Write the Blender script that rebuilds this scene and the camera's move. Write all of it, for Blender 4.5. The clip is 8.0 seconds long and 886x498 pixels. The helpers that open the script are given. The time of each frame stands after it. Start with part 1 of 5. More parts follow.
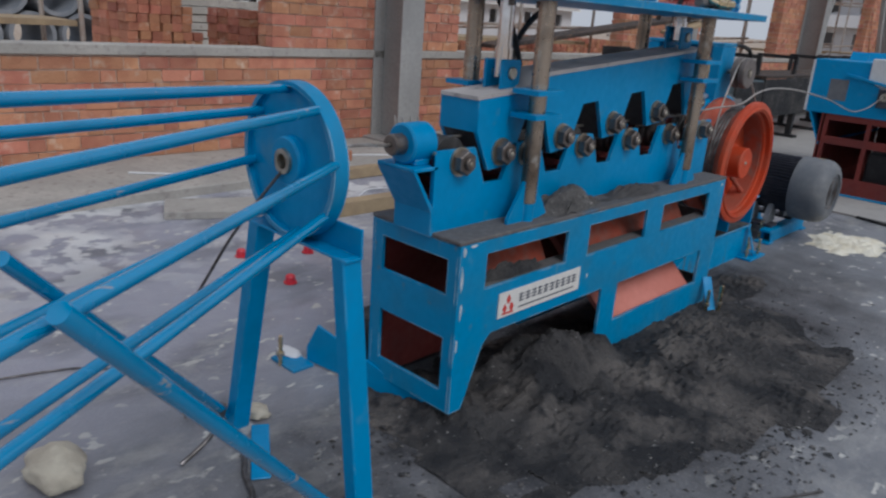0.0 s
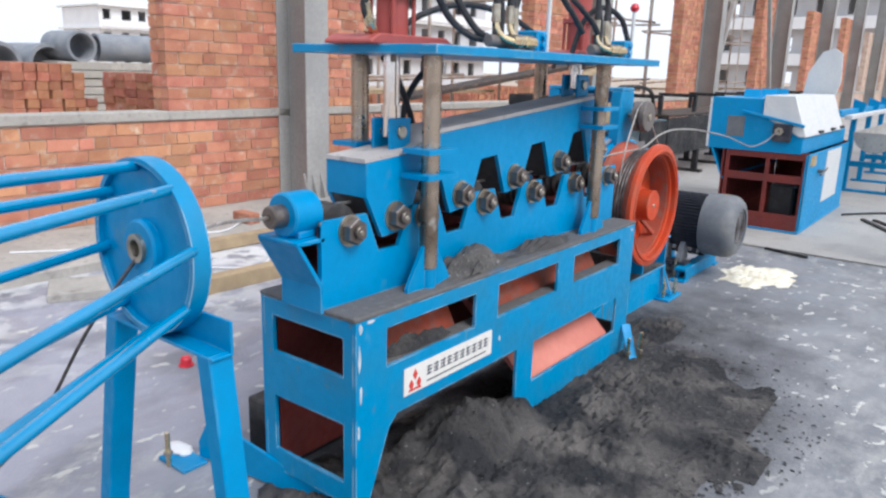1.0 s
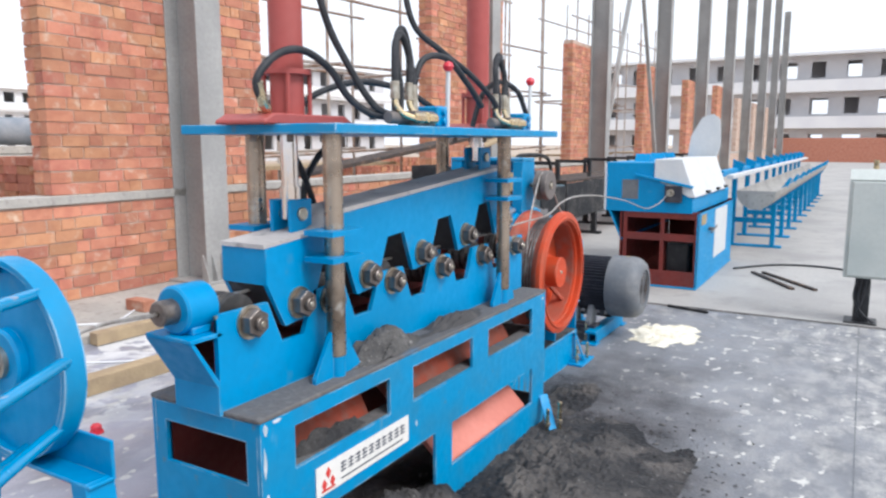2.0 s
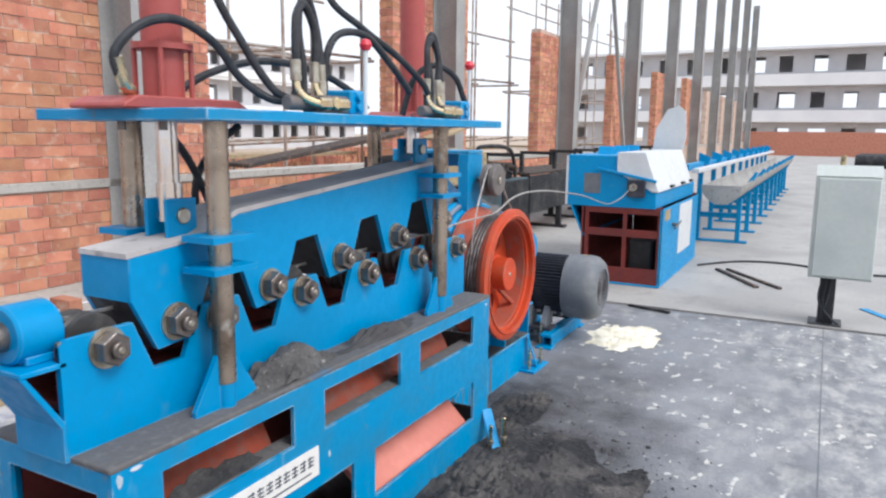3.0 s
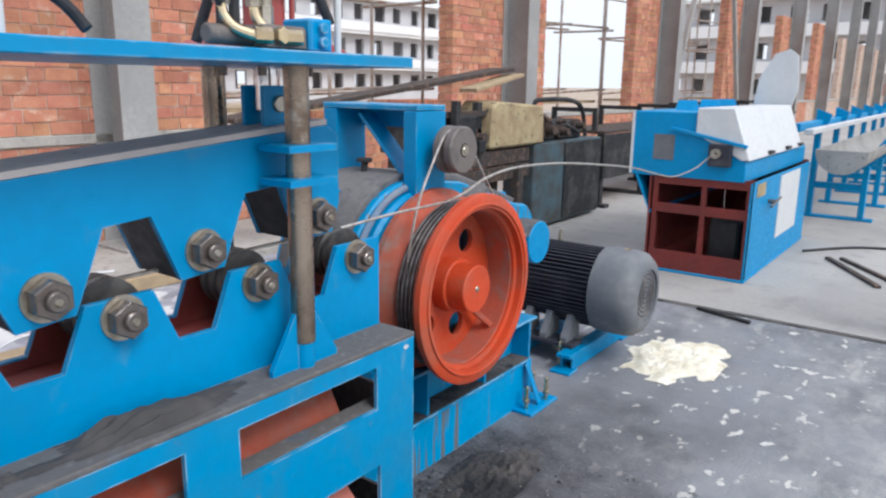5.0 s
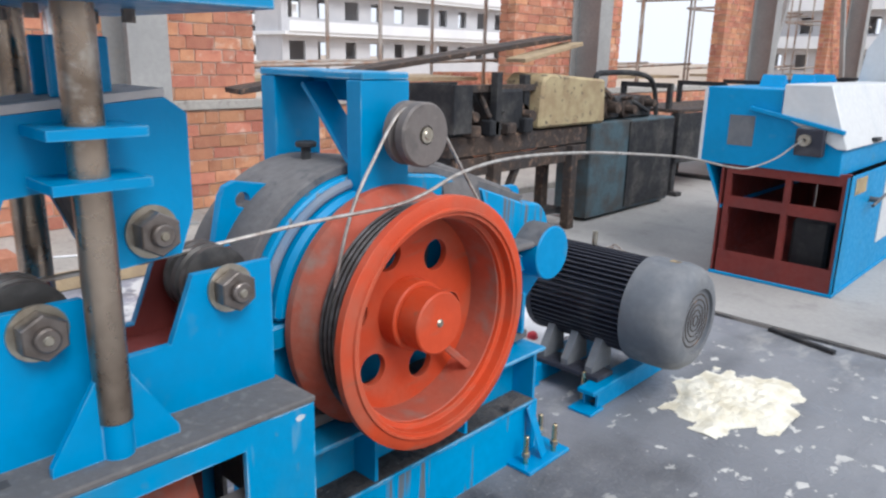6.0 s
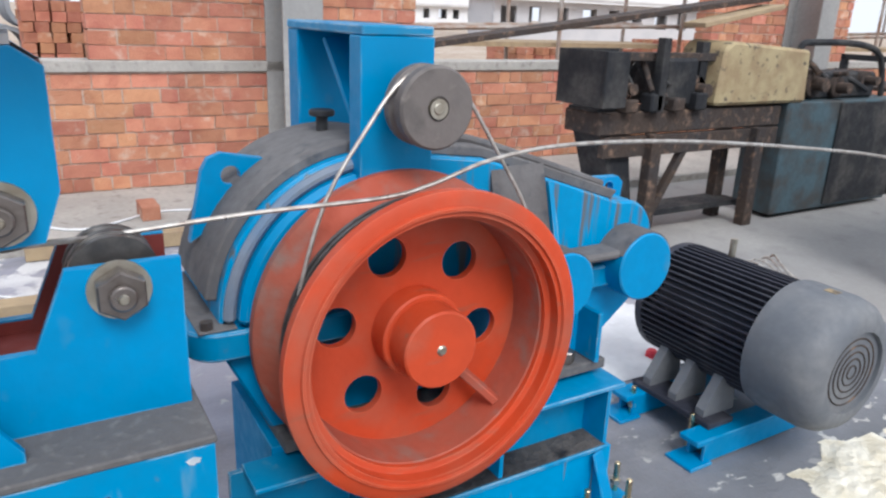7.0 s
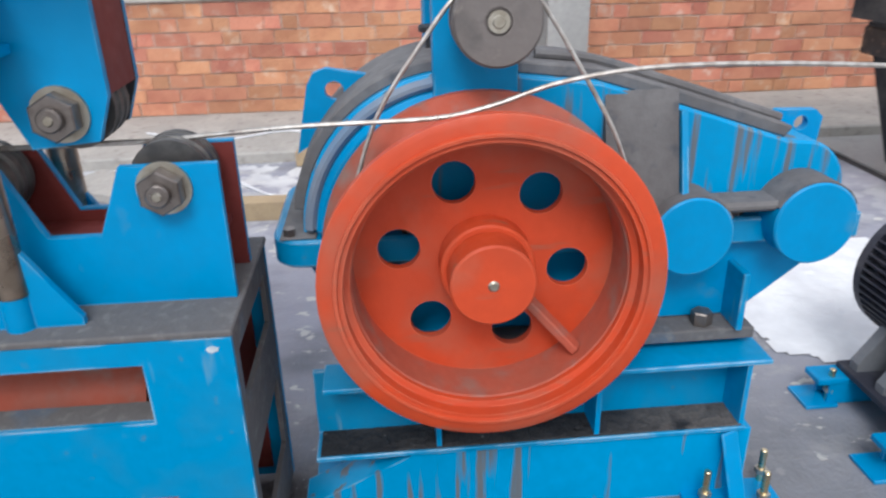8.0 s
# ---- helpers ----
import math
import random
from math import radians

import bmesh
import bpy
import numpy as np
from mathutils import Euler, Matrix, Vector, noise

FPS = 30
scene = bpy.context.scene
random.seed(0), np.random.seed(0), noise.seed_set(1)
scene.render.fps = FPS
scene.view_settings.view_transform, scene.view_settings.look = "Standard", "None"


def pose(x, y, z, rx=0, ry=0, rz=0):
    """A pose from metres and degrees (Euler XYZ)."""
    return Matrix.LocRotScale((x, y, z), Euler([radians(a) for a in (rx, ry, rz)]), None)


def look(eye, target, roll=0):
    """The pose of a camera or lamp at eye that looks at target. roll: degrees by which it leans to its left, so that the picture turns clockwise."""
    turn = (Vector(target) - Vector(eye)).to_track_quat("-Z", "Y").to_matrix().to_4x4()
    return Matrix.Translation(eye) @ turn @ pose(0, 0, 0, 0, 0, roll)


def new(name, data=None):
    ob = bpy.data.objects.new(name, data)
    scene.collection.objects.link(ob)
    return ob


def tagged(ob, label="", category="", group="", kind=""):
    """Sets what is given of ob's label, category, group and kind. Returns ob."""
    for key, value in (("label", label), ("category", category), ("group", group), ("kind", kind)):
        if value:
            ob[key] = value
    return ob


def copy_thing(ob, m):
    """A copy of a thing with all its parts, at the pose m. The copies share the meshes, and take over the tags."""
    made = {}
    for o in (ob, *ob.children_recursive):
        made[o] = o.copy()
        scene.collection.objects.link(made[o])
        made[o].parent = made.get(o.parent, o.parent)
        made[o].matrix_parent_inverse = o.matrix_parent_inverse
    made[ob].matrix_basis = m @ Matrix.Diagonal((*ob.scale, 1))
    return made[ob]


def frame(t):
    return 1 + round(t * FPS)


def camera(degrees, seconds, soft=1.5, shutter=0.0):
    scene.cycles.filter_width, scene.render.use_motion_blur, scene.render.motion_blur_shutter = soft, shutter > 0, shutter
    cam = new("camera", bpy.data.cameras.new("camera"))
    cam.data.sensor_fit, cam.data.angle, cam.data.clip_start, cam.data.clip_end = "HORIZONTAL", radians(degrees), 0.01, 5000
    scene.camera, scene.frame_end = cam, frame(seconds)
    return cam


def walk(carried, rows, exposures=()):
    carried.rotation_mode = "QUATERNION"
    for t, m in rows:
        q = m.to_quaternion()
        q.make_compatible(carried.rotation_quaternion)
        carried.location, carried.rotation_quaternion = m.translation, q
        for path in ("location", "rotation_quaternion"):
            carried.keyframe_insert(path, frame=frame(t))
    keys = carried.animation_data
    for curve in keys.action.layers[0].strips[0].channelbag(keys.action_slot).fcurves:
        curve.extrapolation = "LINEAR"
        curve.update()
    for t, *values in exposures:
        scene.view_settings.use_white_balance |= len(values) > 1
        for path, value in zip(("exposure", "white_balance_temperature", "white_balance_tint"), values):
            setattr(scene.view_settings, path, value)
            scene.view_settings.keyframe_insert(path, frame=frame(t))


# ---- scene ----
from mathutils.bvhtree import BVHTree

cam = camera(63.3, 8.0, soft=2.3, shutter=0.2)
PATH = [
    (0, (0.008, -0.025, 1.381), (-1.292, 1.363, 0.762), 4.1),
    (0.5, (0.052, 0.086, 1.389), (-1.159, 1.576, 0.83), 5.0),
    (1, (-0.048, 0.194, 1.404), (-1.229, 1.734, 0.921), 1.7),
    (1.5, (-0.131, 0.265, 1.417), (-1.248, 1.907, 1.182), -1.2),
    (2, (-0.109, 0.281, 1.421), (-1.104, 1.992, 1.129), -0.0),
    (2.2, (-0.128, 0.297, 1.41), (-1.064, 2.036, 1.094), 0.3),
    (3.3, (-0.117, 0.799, 1.435), (-1.033, 2.548, 1.113), 0.9),
    (3.5, (-0.086, 0.887, 1.44), (-1.005, 2.626, 1.077), 1.9),
    (4, (-0.153, 1.229, 1.408), (-1.078, 2.962, 1.029), -0.5),
    (4.5, (-0.205, 1.604, 1.396), (-1.17, 3.305, 0.976), -0.3),
    (5, (-0.174, 2.006, 1.411), (-1.332, 3.574, 0.963), 0.8),
    (5.2, (-0.175, 2.148, 1.418), (-1.379, 3.667, 0.926), 0.9),
    (6.3, (-0.353, 2.952, 1.375), (-1.776, 4.252, 0.84), 0.9),
    (6.5, (-0.351, 3.06, 1.394), (-1.867, 4.236, 0.829), 0.4),
    (7, (-0.38, 3.359, 1.362), (-2.012, 4.335, 0.743), 2.2),
    (7.5, (-0.371, 3.604, 1.333), (-2.131, 4.24, 0.629), -1.7),
    (8, (-0.301, 3.864, 1.338), (-2.123, 4.005, 0.525), -1.4),
]
EXPOSURES = [(0.0, -0.8, 5850, 10), (0.5, -0.26, 5900, 10), (1.0, 0.32, 5950, 10), (1.4, 0.48, 6000, 10), (2.2, 0.45, 6000, 10), (3.5, 0.33, 6000, 10), (5.0, 0.25, 5950, 10), (6.5, 0.26, 5950, 10), (8.0, 0.25, 5950, 10)]
walk(cam, [(t, look(eye, target, roll)) for t, eye, target, roll in PATH], EXPOSURES)

# == place ==
# ---- light ----
world = bpy.data.worlds.new("overcast_sky")
scene.world = world
world.use_nodes = True
wn, wl = world.node_tree.nodes, world.node_tree.links
sky = wn.new("ShaderNodeTexSky")
sky.sky_type, sky.sun_disc = "NISHITA", False
sky.sun_elevation, sky.sun_rotation = radians(48), radians(75)
sky.air_density, sky.dust_density, sky.ozone_density = 1.0, 6.0, 1.0
veil = wn.new("ShaderNodeMix")
veil.data_type = "RGBA"
veil.inputs[0].default_value = 0.72
veil.inputs[7].default_value = (13.0, 13.2, 13.6, 1)
wl.new(sky.outputs[0], veil.inputs[6])
wl.new(veil.outputs[2], wn["Background"].inputs[0])
wn["Background"].inputs[1].default_value = 0.088
sun = new("sun", bpy.data.lights.new("sun", "SUN"))
sun.data.energy, sun.data.angle, sun.data.color = 1.9, radians(22), (1.0, 0.96, 0.9)
sun.matrix_world = look((8, 2, 9), (0, 4, 0))

# ---- materials ----
def material(name, base, rough=0.6, metal=0.0, tint=(), grain=30.0, spots=(), bump=0.0, bump_scale=60.0, per_object=0.0, coat=0.0, spec=0.5, streaks=(), edges=()):
    """base: colour. tint: (colour, scale, low, high) of a second tone in large clouds; spots: the same for fine wear on top."""
    m = bpy.data.materials.new(name)
    m.use_nodes = True
    n, l = m.node_tree.nodes, m.node_tree.links
    b = n["Principled BSDF"]
    b.inputs["Roughness"].default_value, b.inputs["Metallic"].default_value = rough, metal
    b.inputs["Specular IOR Level"].default_value = spec
    b.inputs["Coat Weight"].default_value = coat
    tc = n.new("ShaderNodeTexCoord")
    geo = n.new("ShaderNodeNewGeometry")
    place = geo.outputs["Position"]

    def clouds(scale, detail=4.0, low=0.4, high=0.6, stretch=None):
        t = n.new("ShaderNodeTexNoise")
        t.inputs["Scale"].default_value, t.inputs["Detail"].default_value = scale, detail
        if stretch:
            mp = n.new("ShaderNodeMapping")
            mp.inputs["Scale"].default_value = stretch
            l.new(place, mp.inputs[0])
            l.new(mp.outputs[0], t.inputs["Vector"])
        else:
            l.new(place, t.inputs["Vector"])
        r = n.new("ShaderNodeMapRange")
        r.inputs["From Min"].default_value, r.inputs["From Max"].default_value = low, high
        l.new(t.outputs[0], r.inputs["Value"])
        return r.outputs[0]

    def mixed(a, bcol, fac, mode="MIX"):
        x = n.new("ShaderNodeMix")
        x.data_type, x.blend_type = "RGBA", mode
        l.new(fac, x.inputs[0]) if not isinstance(fac, float) else None
        if isinstance(fac, float):
            x.inputs[0].default_value = fac
        for slot, v in ((6, a), (7, bcol)):
            if isinstance(v, tuple):
                x.inputs[slot].default_value = (*v, 1)
            else:
                l.new(v, x.inputs[slot])
        return x.outputs[2]

    col = base
    if tint:
        for c, s, lo, hi in ([tint] if isinstance(tint[0], tuple) and not isinstance(tint[0][0], tuple) else tint):
            col = mixed(col, c, clouds(s, 5.0, lo, hi))
    g = clouds(grain, 6.0, 0.3, 0.7)
    dark = tuple(max(0.0, v * 0.82) for v in base)
    soft = n.new("ShaderNodeMath")
    soft.operation = "MULTIPLY"
    soft.inputs[1].default_value = 0.45
    l.new(g, soft.inputs[0])
    col = mixed(col, dark, soft.outputs[0])
    if spots:
        for c, s, lo, hi in ([spots] if not isinstance(spots[0][0], tuple) else spots):
            col = mixed(col, c, clouds(s, 8.0, lo, hi))
    if streaks:
        c, s, lo, hi, along = streaks
        col = mixed(col, c, clouds(s, 4.0, lo, hi, along))
    if edges:
        # paint rubbed thin along sharp edges
        c, radius, lo, hi = edges
        bv = n.new("ShaderNodeBevel")
        bv.samples = 3
        bv.inputs["Radius"].default_value = radius
        dot = n.new("ShaderNodeVectorMath")
        dot.operation = "DOT_PRODUCT"
        l.new(bv.outputs[0], dot.inputs[0])
        l.new(geo.outputs["Normal"], dot.inputs[1])
        near_edge = n.new("ShaderNodeMapRange")
        near_edge.inputs["From Min"].default_value, near_edge.inputs["From Max"].default_value = 0.985, 0.9
        l.new(dot.outputs["Value"], near_edge.inputs["Value"])
        both = n.new("ShaderNodeMath")
        both.operation = "MULTIPLY"
        l.new(near_edge.outputs[0], both.inputs[0])
        l.new(clouds(9.0, 8.0, lo, hi), both.inputs[1])
        col = mixed(col, c, both.outputs[0])
    if per_object:
        info = n.new("ShaderNodeObjectInfo")
        isl = n.new("ShaderNodeMath")
        isl.operation = "ADD"
        l.new(info.outputs["Random"], isl.inputs[0])
        l.new(geo.outputs["Random Per Island"], isl.inputs[1])
        fr = n.new("ShaderNodeMath")
        fr.operation = "FRACT"
        l.new(isl.outputs[0], fr.inputs[0])
        hsv = n.new("ShaderNodeHueSaturation")
        mr = n.new("ShaderNodeMapRange")
        mr.inputs["To Min"].default_value, mr.inputs["To Max"].default_value = 1 - per_object, 1 + per_object
        l.new(fr.outputs[0], mr.inputs["Value"])
        l.new(mr.outputs[0], hsv.inputs["Value"])
        m2 = n.new("ShaderNodeMapRange")
        m2.inputs["To Min"].default_value, m2.inputs["To Max"].default_value = 0.488, 0.512
        mu = n.new("ShaderNodeMath")
        mu.operation = "MULTIPLY"
        mu.inputs[1].default_value = 7.31
        f2 = n.new("ShaderNodeMath")
        f2.operation = "FRACT"
        l.new(fr.outputs[0], mu.inputs[0])
        l.new(mu.outputs[0], f2.inputs[0])
        l.new(f2.outputs[0], m2.inputs["Value"])
        l.new(m2.outputs[0], hsv.inputs["Hue"])
        if isinstance(col, tuple):
            hsv.inputs["Color"].default_value = (*col, 1)
        else:
            l.new(col, hsv.inputs["Color"])
        col = hsv.outputs[0]
    l.new(col, b.inputs["Base Color"])
    rr = n.new("ShaderNodeMapRange")
    rr.inputs["To Min"].default_value, rr.inputs["To Max"].default_value = max(0.05, rough - 0.1), min(1, rough + 0.12)
    l.new(g, rr.inputs["Value"])
    l.new(rr.outputs[0], b.inputs["Roughness"])
    if bump:
        bp = n.new("ShaderNodeBump")
        bp.inputs["Strength"].default_value, bp.inputs["Distance"].default_value = min(1.0, bump), 0.01
        l.new(clouds(bump_scale, 6.0, 0.2, 0.8), bp.inputs["Height"])
        l.new(bp.outputs[0], b.inputs["Normal"])
    return m


BLUE = material("blue_paint", (0.0, 0.242, 0.515), 0.45, spec=0.3, edges=((0.2, 0.4, 0.54), 0.004, 0.45, 0.62), tint=((0.0, 0.19, 0.39), 3.0, 0.45, 0.75), spots=((0.08, 0.22, 0.33), 9.0, 0.62, 0.85), bump=0.08, bump_scale=25)
BLUE_WORN = material("worn_blue_paint", (0.0, 0.235, 0.48), 0.42, spec=0.35, edges=((0.42, 0.53, 0.6), 0.006, 0.44, 0.56), streaks=((0.12, 0.28, 0.4), 22.0, 0.66, 0.8, (1, 1, 0.2)), tint=((0.02, 0.2, 0.37), 6.0, 0.45, 0.7), spots=((0.1, 0.17, 0.22), 26.0, 0.66, 0.82), bump=0.1, bump_scale=30)
BLUE_STREAK = material("oil_streaked_blue_paint", (0.0, 0.27, 0.55), 0.42, spec=0.3, edges=((0.3, 0.46, 0.56), 0.005, 0.42, 0.6), tint=((0.0, 0.21, 0.43), 3.0, 0.45, 0.75), streaks=((0.12, 0.14, 0.16), 26.0, 0.56, 0.62, (1, 1, 0.06)), bump=0.06, bump_scale=25)
BLUE_ROD = material("rubbed_blue_tube_paint", (0.0, 0.235, 0.48), 0.18, spec=0.6, coat=0.5, tint=((0.0, 0.19, 0.39), 6.0, 0.45, 0.7), streaks=((0.3, 0.29, 0.28), 30.0, 0.65, 0.7, (1, 0.07, 1)), bump=0.06, bump_scale=30)
# Grey dust over blue; its dull tone also paints the far end panel's shade.
BLUE_DUSTY_SHADE = material("dusty_shaded_blue_paint", (0.115, 0.11, 0.11), 0.9, tint=((0.05, 0.14, 0.25), 5.0, 0.56, 0.75), spots=((0.16, 0.155, 0.15), 40.0, 0.55, 0.72), bump=0.25, bump_scale=80)
ORANGE = material("orange_red_primer", (0.53, 0.062, 0.018), 0.5, spec=0.3, edges=((0.58, 0.16, 0.09), 0.004, 0.42, 0.6), tint=((0.42, 0.055, 0.02), 4.0, 0.45, 0.62), spots=((0.34, 0.12, 0.075), 5.0, 0.5, 0.8), streaks=((0.3, 0.1, 0.06), 30.0, 0.62, 0.75, (1, 0.15, 1)), bump=0.1, bump_scale=40)
ORANGE_DUSTY = material("dusty_red_primer", (0.4, 0.075, 0.038), 0.75, tint=((0.27, 0.085, 0.055), 5.0, 0.42, 0.65), spots=((0.22, 0.14, 0.115), 14.0, 0.5, 0.75), bump=0.15, bump_scale=50)
# Dark red inside primer, its tone lowered further for the shade within the cutter.
RED_DARK = material("shade_darkened_red_primer", (0.17, 0.022, 0.016), 0.7, tint=((0.12, 0.02, 0.018), 5.0, 0.4, 0.65))
RED_CYL = material("red_primer_cylinder", (0.36, 0.065, 0.055), 0.5, tint=((0.3, 0.07, 0.06), 3.0, 0.4, 0.7))
PINK = material("pink_overspray_primer", (0.62, 0.22, 0.17), 0.7, tint=((0.5, 0.15, 0.11), 4.0, 0.4, 0.7), bump=0.1)
STEEL = material("bare_steel", (0.42, 0.40, 0.38), 0.32, 1.0, tint=((0.2, 0.15, 0.11), 9.0, 0.45, 0.62), spots=((0.08, 0.06, 0.05), 22.0, 0.52, 0.7), bump=0.08)
POST = material("oily_steel_post", (0.42, 0.345, 0.275), 0.3, 0.9, tint=((0.16, 0.12, 0.09), 5.0, 0.45, 0.65), spots=((0.5, 0.47, 0.42), 16.0, 0.6, 0.72), bump=0.05)
CHROME = material("chromed_rod", (0.75, 0.75, 0.76), 0.14, 1.0)
NUT = material("dark_oily_nut", (0.2, 0.175, 0.16), 0.36, 0.75, tint=((0.12, 0.1, 0.085), 30.0, 0.45, 0.65), bump=0.1)
WASHER = material("zinc_washer", (0.5, 0.47, 0.4), 0.4, 0.9, tint=((0.3, 0.26, 0.2), 25.0, 0.4, 0.65))
ROLLER = material("worn_roller_steel", (0.075, 0.072, 0.07), 0.5, 0.6, tint=((0.16, 0.15, 0.14), 20.0, 0.45, 0.7), bump=0.1)
BRASS = material("brass_fitting", (0.74, 0.6, 0.36), 0.25, 1.0, tint=((0.6, 0.5, 0.35), 20.0, 0.4, 0.6))
HOSE = material("black_rubber_hose", (0.022, 0.024, 0.028), 0.55, spec=0.3, tint=((0.06, 0.06, 0.065), 30.0, 0.45, 0.7), bump=0.1)
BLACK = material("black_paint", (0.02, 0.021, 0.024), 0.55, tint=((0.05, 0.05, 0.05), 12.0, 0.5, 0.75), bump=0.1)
GREYPAINT = material("dusty_grey_paint", (0.13, 0.14, 0.155), 0.6, tint=((0.2, 0.2, 0.2), 5.0, 0.45, 0.7), bump=0.08)
MOTOR = material("dark_motor_paint", (0.03, 0.032, 0.045), 0.5, spec=0.3, tint=((0.09, 0.09, 0.1), 8.0, 0.5, 0.75), bump=0.08)
WHITEPAINT = material("white_enamel", (0.6, 0.61, 0.61), 0.4, tint=((0.5, 0.53, 0.55), 5.0, 0.5, 0.75), bump=0.04)
CABINET = material("pale_grey_cabinet", (0.5, 0.53, 0.5), 0.45, tint=((0.42, 0.46, 0.44), 3.0, 0.45, 0.7), bump=0.05)
WIRE = material("steel_wire", (0.55, 0.52, 0.48), 0.35, 0.8, tint=((0.35, 0.3, 0.26), 40.0, 0.4, 0.6))
ROPE = material("wire_coil", (0.16, 0.15, 0.15), 0.45, 0.8, tint=((0.08, 0.075, 0.07), 30.0, 0.4, 0.6))
BRICK = material("red_brick", (0.53, 0.235, 0.14), 0.9, tint=((0.43, 0.165, 0.1), 7.0, 0.45, 0.65), spots=((0.58, 0.4, 0.3), 11.0, 0.58, 0.75), bump=0.5, bump_scale=70, per_object=0.22)
MORTAR = material("grey_mortar", (0.56, 0.43, 0.35), 0.95, tint=((0.42, 0.27, 0.2), 6.0, 0.4, 0.65), bump=0.6, bump_scale=50)
CONCRETE = material("grey_concrete", (0.36, 0.34, 0.31), 0.9, tint=((0.46, 0.43, 0.39), 2.5, 0.42, 0.65), spots=((0.24, 0.22, 0.2), 14.0, 0.56, 0.72), bump=0.3, bump_scale=35)
COLUMN = material("grey_primed_steel", (0.29, 0.285, 0.275), 0.6, tint=((0.38, 0.37, 0.355), 1.5, 0.42, 0.65), spots=((0.3, 0.28, 0.25), 18.0, 0.62, 0.78), bump=0.05)
TIMBER = material("weathered_timber", (0.4, 0.3, 0.18), 0.85, tint=((0.3, 0.22, 0.14), 8.0, 0.4, 0.65), bump=0.3, bump_scale=60)
RUST = material("rusty_iron", (0.065, 0.046, 0.036), 0.85, 0.2, tint=((0.045, 0.04, 0.04), 4.0, 0.42, 0.62), spots=((0.2, 0.13, 0.09), 20.0, 0.55, 0.72), bump=0.35, bump_scale=45)
IRON = material("dark_greasy_iron", (0.022, 0.023, 0.026), 0.7, 0.1, spec=0.3, tint=((0.08, 0.075, 0.07), 5.0, 0.45, 0.7), bump=0.2)
TEAL = material("faded_teal_paint", (0.06, 0.1, 0.12), 0.7, tint=((0.05, 0.045, 0.04), 5.0, 0.42, 0.62), bump=0.15)
YELLOWED = material("yellowed_cover", (0.4, 0.32, 0.18), 0.8, tint=((0.28, 0.2, 0.11), 7.0, 0.42, 0.62), spots=((0.1, 0.08, 0.06), 18.0, 0.58, 0.7), bump=0.2)
SWARF = material("scale_dust", (0.036, 0.034, 0.034), 0.85, grain=120.0, tint=(((0.13, 0.115, 0.104), 2.6, 0.46, 0.64), ((0.007, 0.008, 0.011), 3.1, 0.5, 0.58)), spots=(((0.012, 0.012, 0.014), 14.0, 0.56, 0.68), ((0.24, 0.23, 0.22), 60.0, 0.68, 0.73)), bump=0.9, bump_scale=45)
HAZE_BLUE = material("dust_filmed_blue_paint", (0.2, 0.235, 0.29), 0.8, tint=((0.13, 0.2, 0.3), 6.0, 0.42, 0.65), bump=0.1)
FINE = material("fine_black_dust", (0.055, 0.053, 0.054), 0.95, tint=((0.085, 0.08, 0.08), 5.0, 0.42, 0.62), bump=0.25, bump_scale=40)
CROWN = material("settled_grey_grime", (0.115, 0.108, 0.108), 0.9, tint=((0.17, 0.165, 0.165), 4.0, 0.42, 0.65), spots=((0.07, 0.075, 0.085), 22.0, 0.58, 0.75), bump=0.15, bump_scale=70)
CAST = material("dull_cast_iron", (0.17, 0.15, 0.14), 0.6, 0.3, tint=((0.11, 0.1, 0.095), 14.0, 0.45, 0.65), spots=((0.25, 0.22, 0.2), 30.0, 0.6, 0.75), bump=0.12)
TROUGH = material("speckled_trough_steel", (0.33, 0.32, 0.3), 0.8, tint=((0.24, 0.23, 0.22), 3.0, 0.42, 0.62), spots=((0.12, 0.11, 0.1), 28.0, 0.6, 0.68), bump=0.2)
FLAKE = material("mixed_scale_flakes", (0.085, 0.08, 0.078), 0.7, tint=((0.02, 0.02, 0.022), 12.0, 0.42, 0.6), spots=((0.3, 0.29, 0.27), 16.0, 0.62, 0.7), per_object=0.75)
DUST_PALE = material("pale_settled_dust", (0.52, 0.485, 0.465), 0.95, tint=((0.4, 0.375, 0.365), 5.0, 0.42, 0.62), spots=((0.16, 0.155, 0.155), 16.0, 0.6, 0.75), bump=0.3, bump_scale=60)
DUST = material("grey_scale_dust", (0.07, 0.067, 0.066), 0.95, grain=90.0, tint=((0.14, 0.135, 0.13), 6.0, 0.42, 0.62), spots=(((0.05, 0.05, 0.052), 50.0, 0.55, 0.65), ((0.28, 0.27, 0.26), 70.0, 0.64, 0.7)), bump=0.8, bump_scale=70)
BARE = material("scraped_bare_primer", (0.55, 0.58, 0.6), 0.7, tint=((0.3, 0.4, 0.48), 30.0, 0.42, 0.6), bump=0.2)
POWDER = material("cream_powder", (0.8, 0.76, 0.64), 0.95, tint=((0.6, 0.54, 0.4), 12.0, 0.42, 0.65), bump=0.5, bump_scale=60)
WHITE_SIGN = material("white_sign_plate", (0.72, 0.7, 0.66), 0.45)
SIGN_RED = material("red_print", (0.6, 0.04, 0.03), 0.5)
SIGN_INK = material("grey_print", (0.12, 0.13, 0.16), 0.6)
RED_CAP = material("red_plastic", (0.6, 0.03, 0.05), 0.35)
GALV = material("galvanised_pipe", (0.45, 0.4, 0.36), 0.5, 0.5, tint=((0.3, 0.16, 0.09), 4.0, 0.45, 0.65))
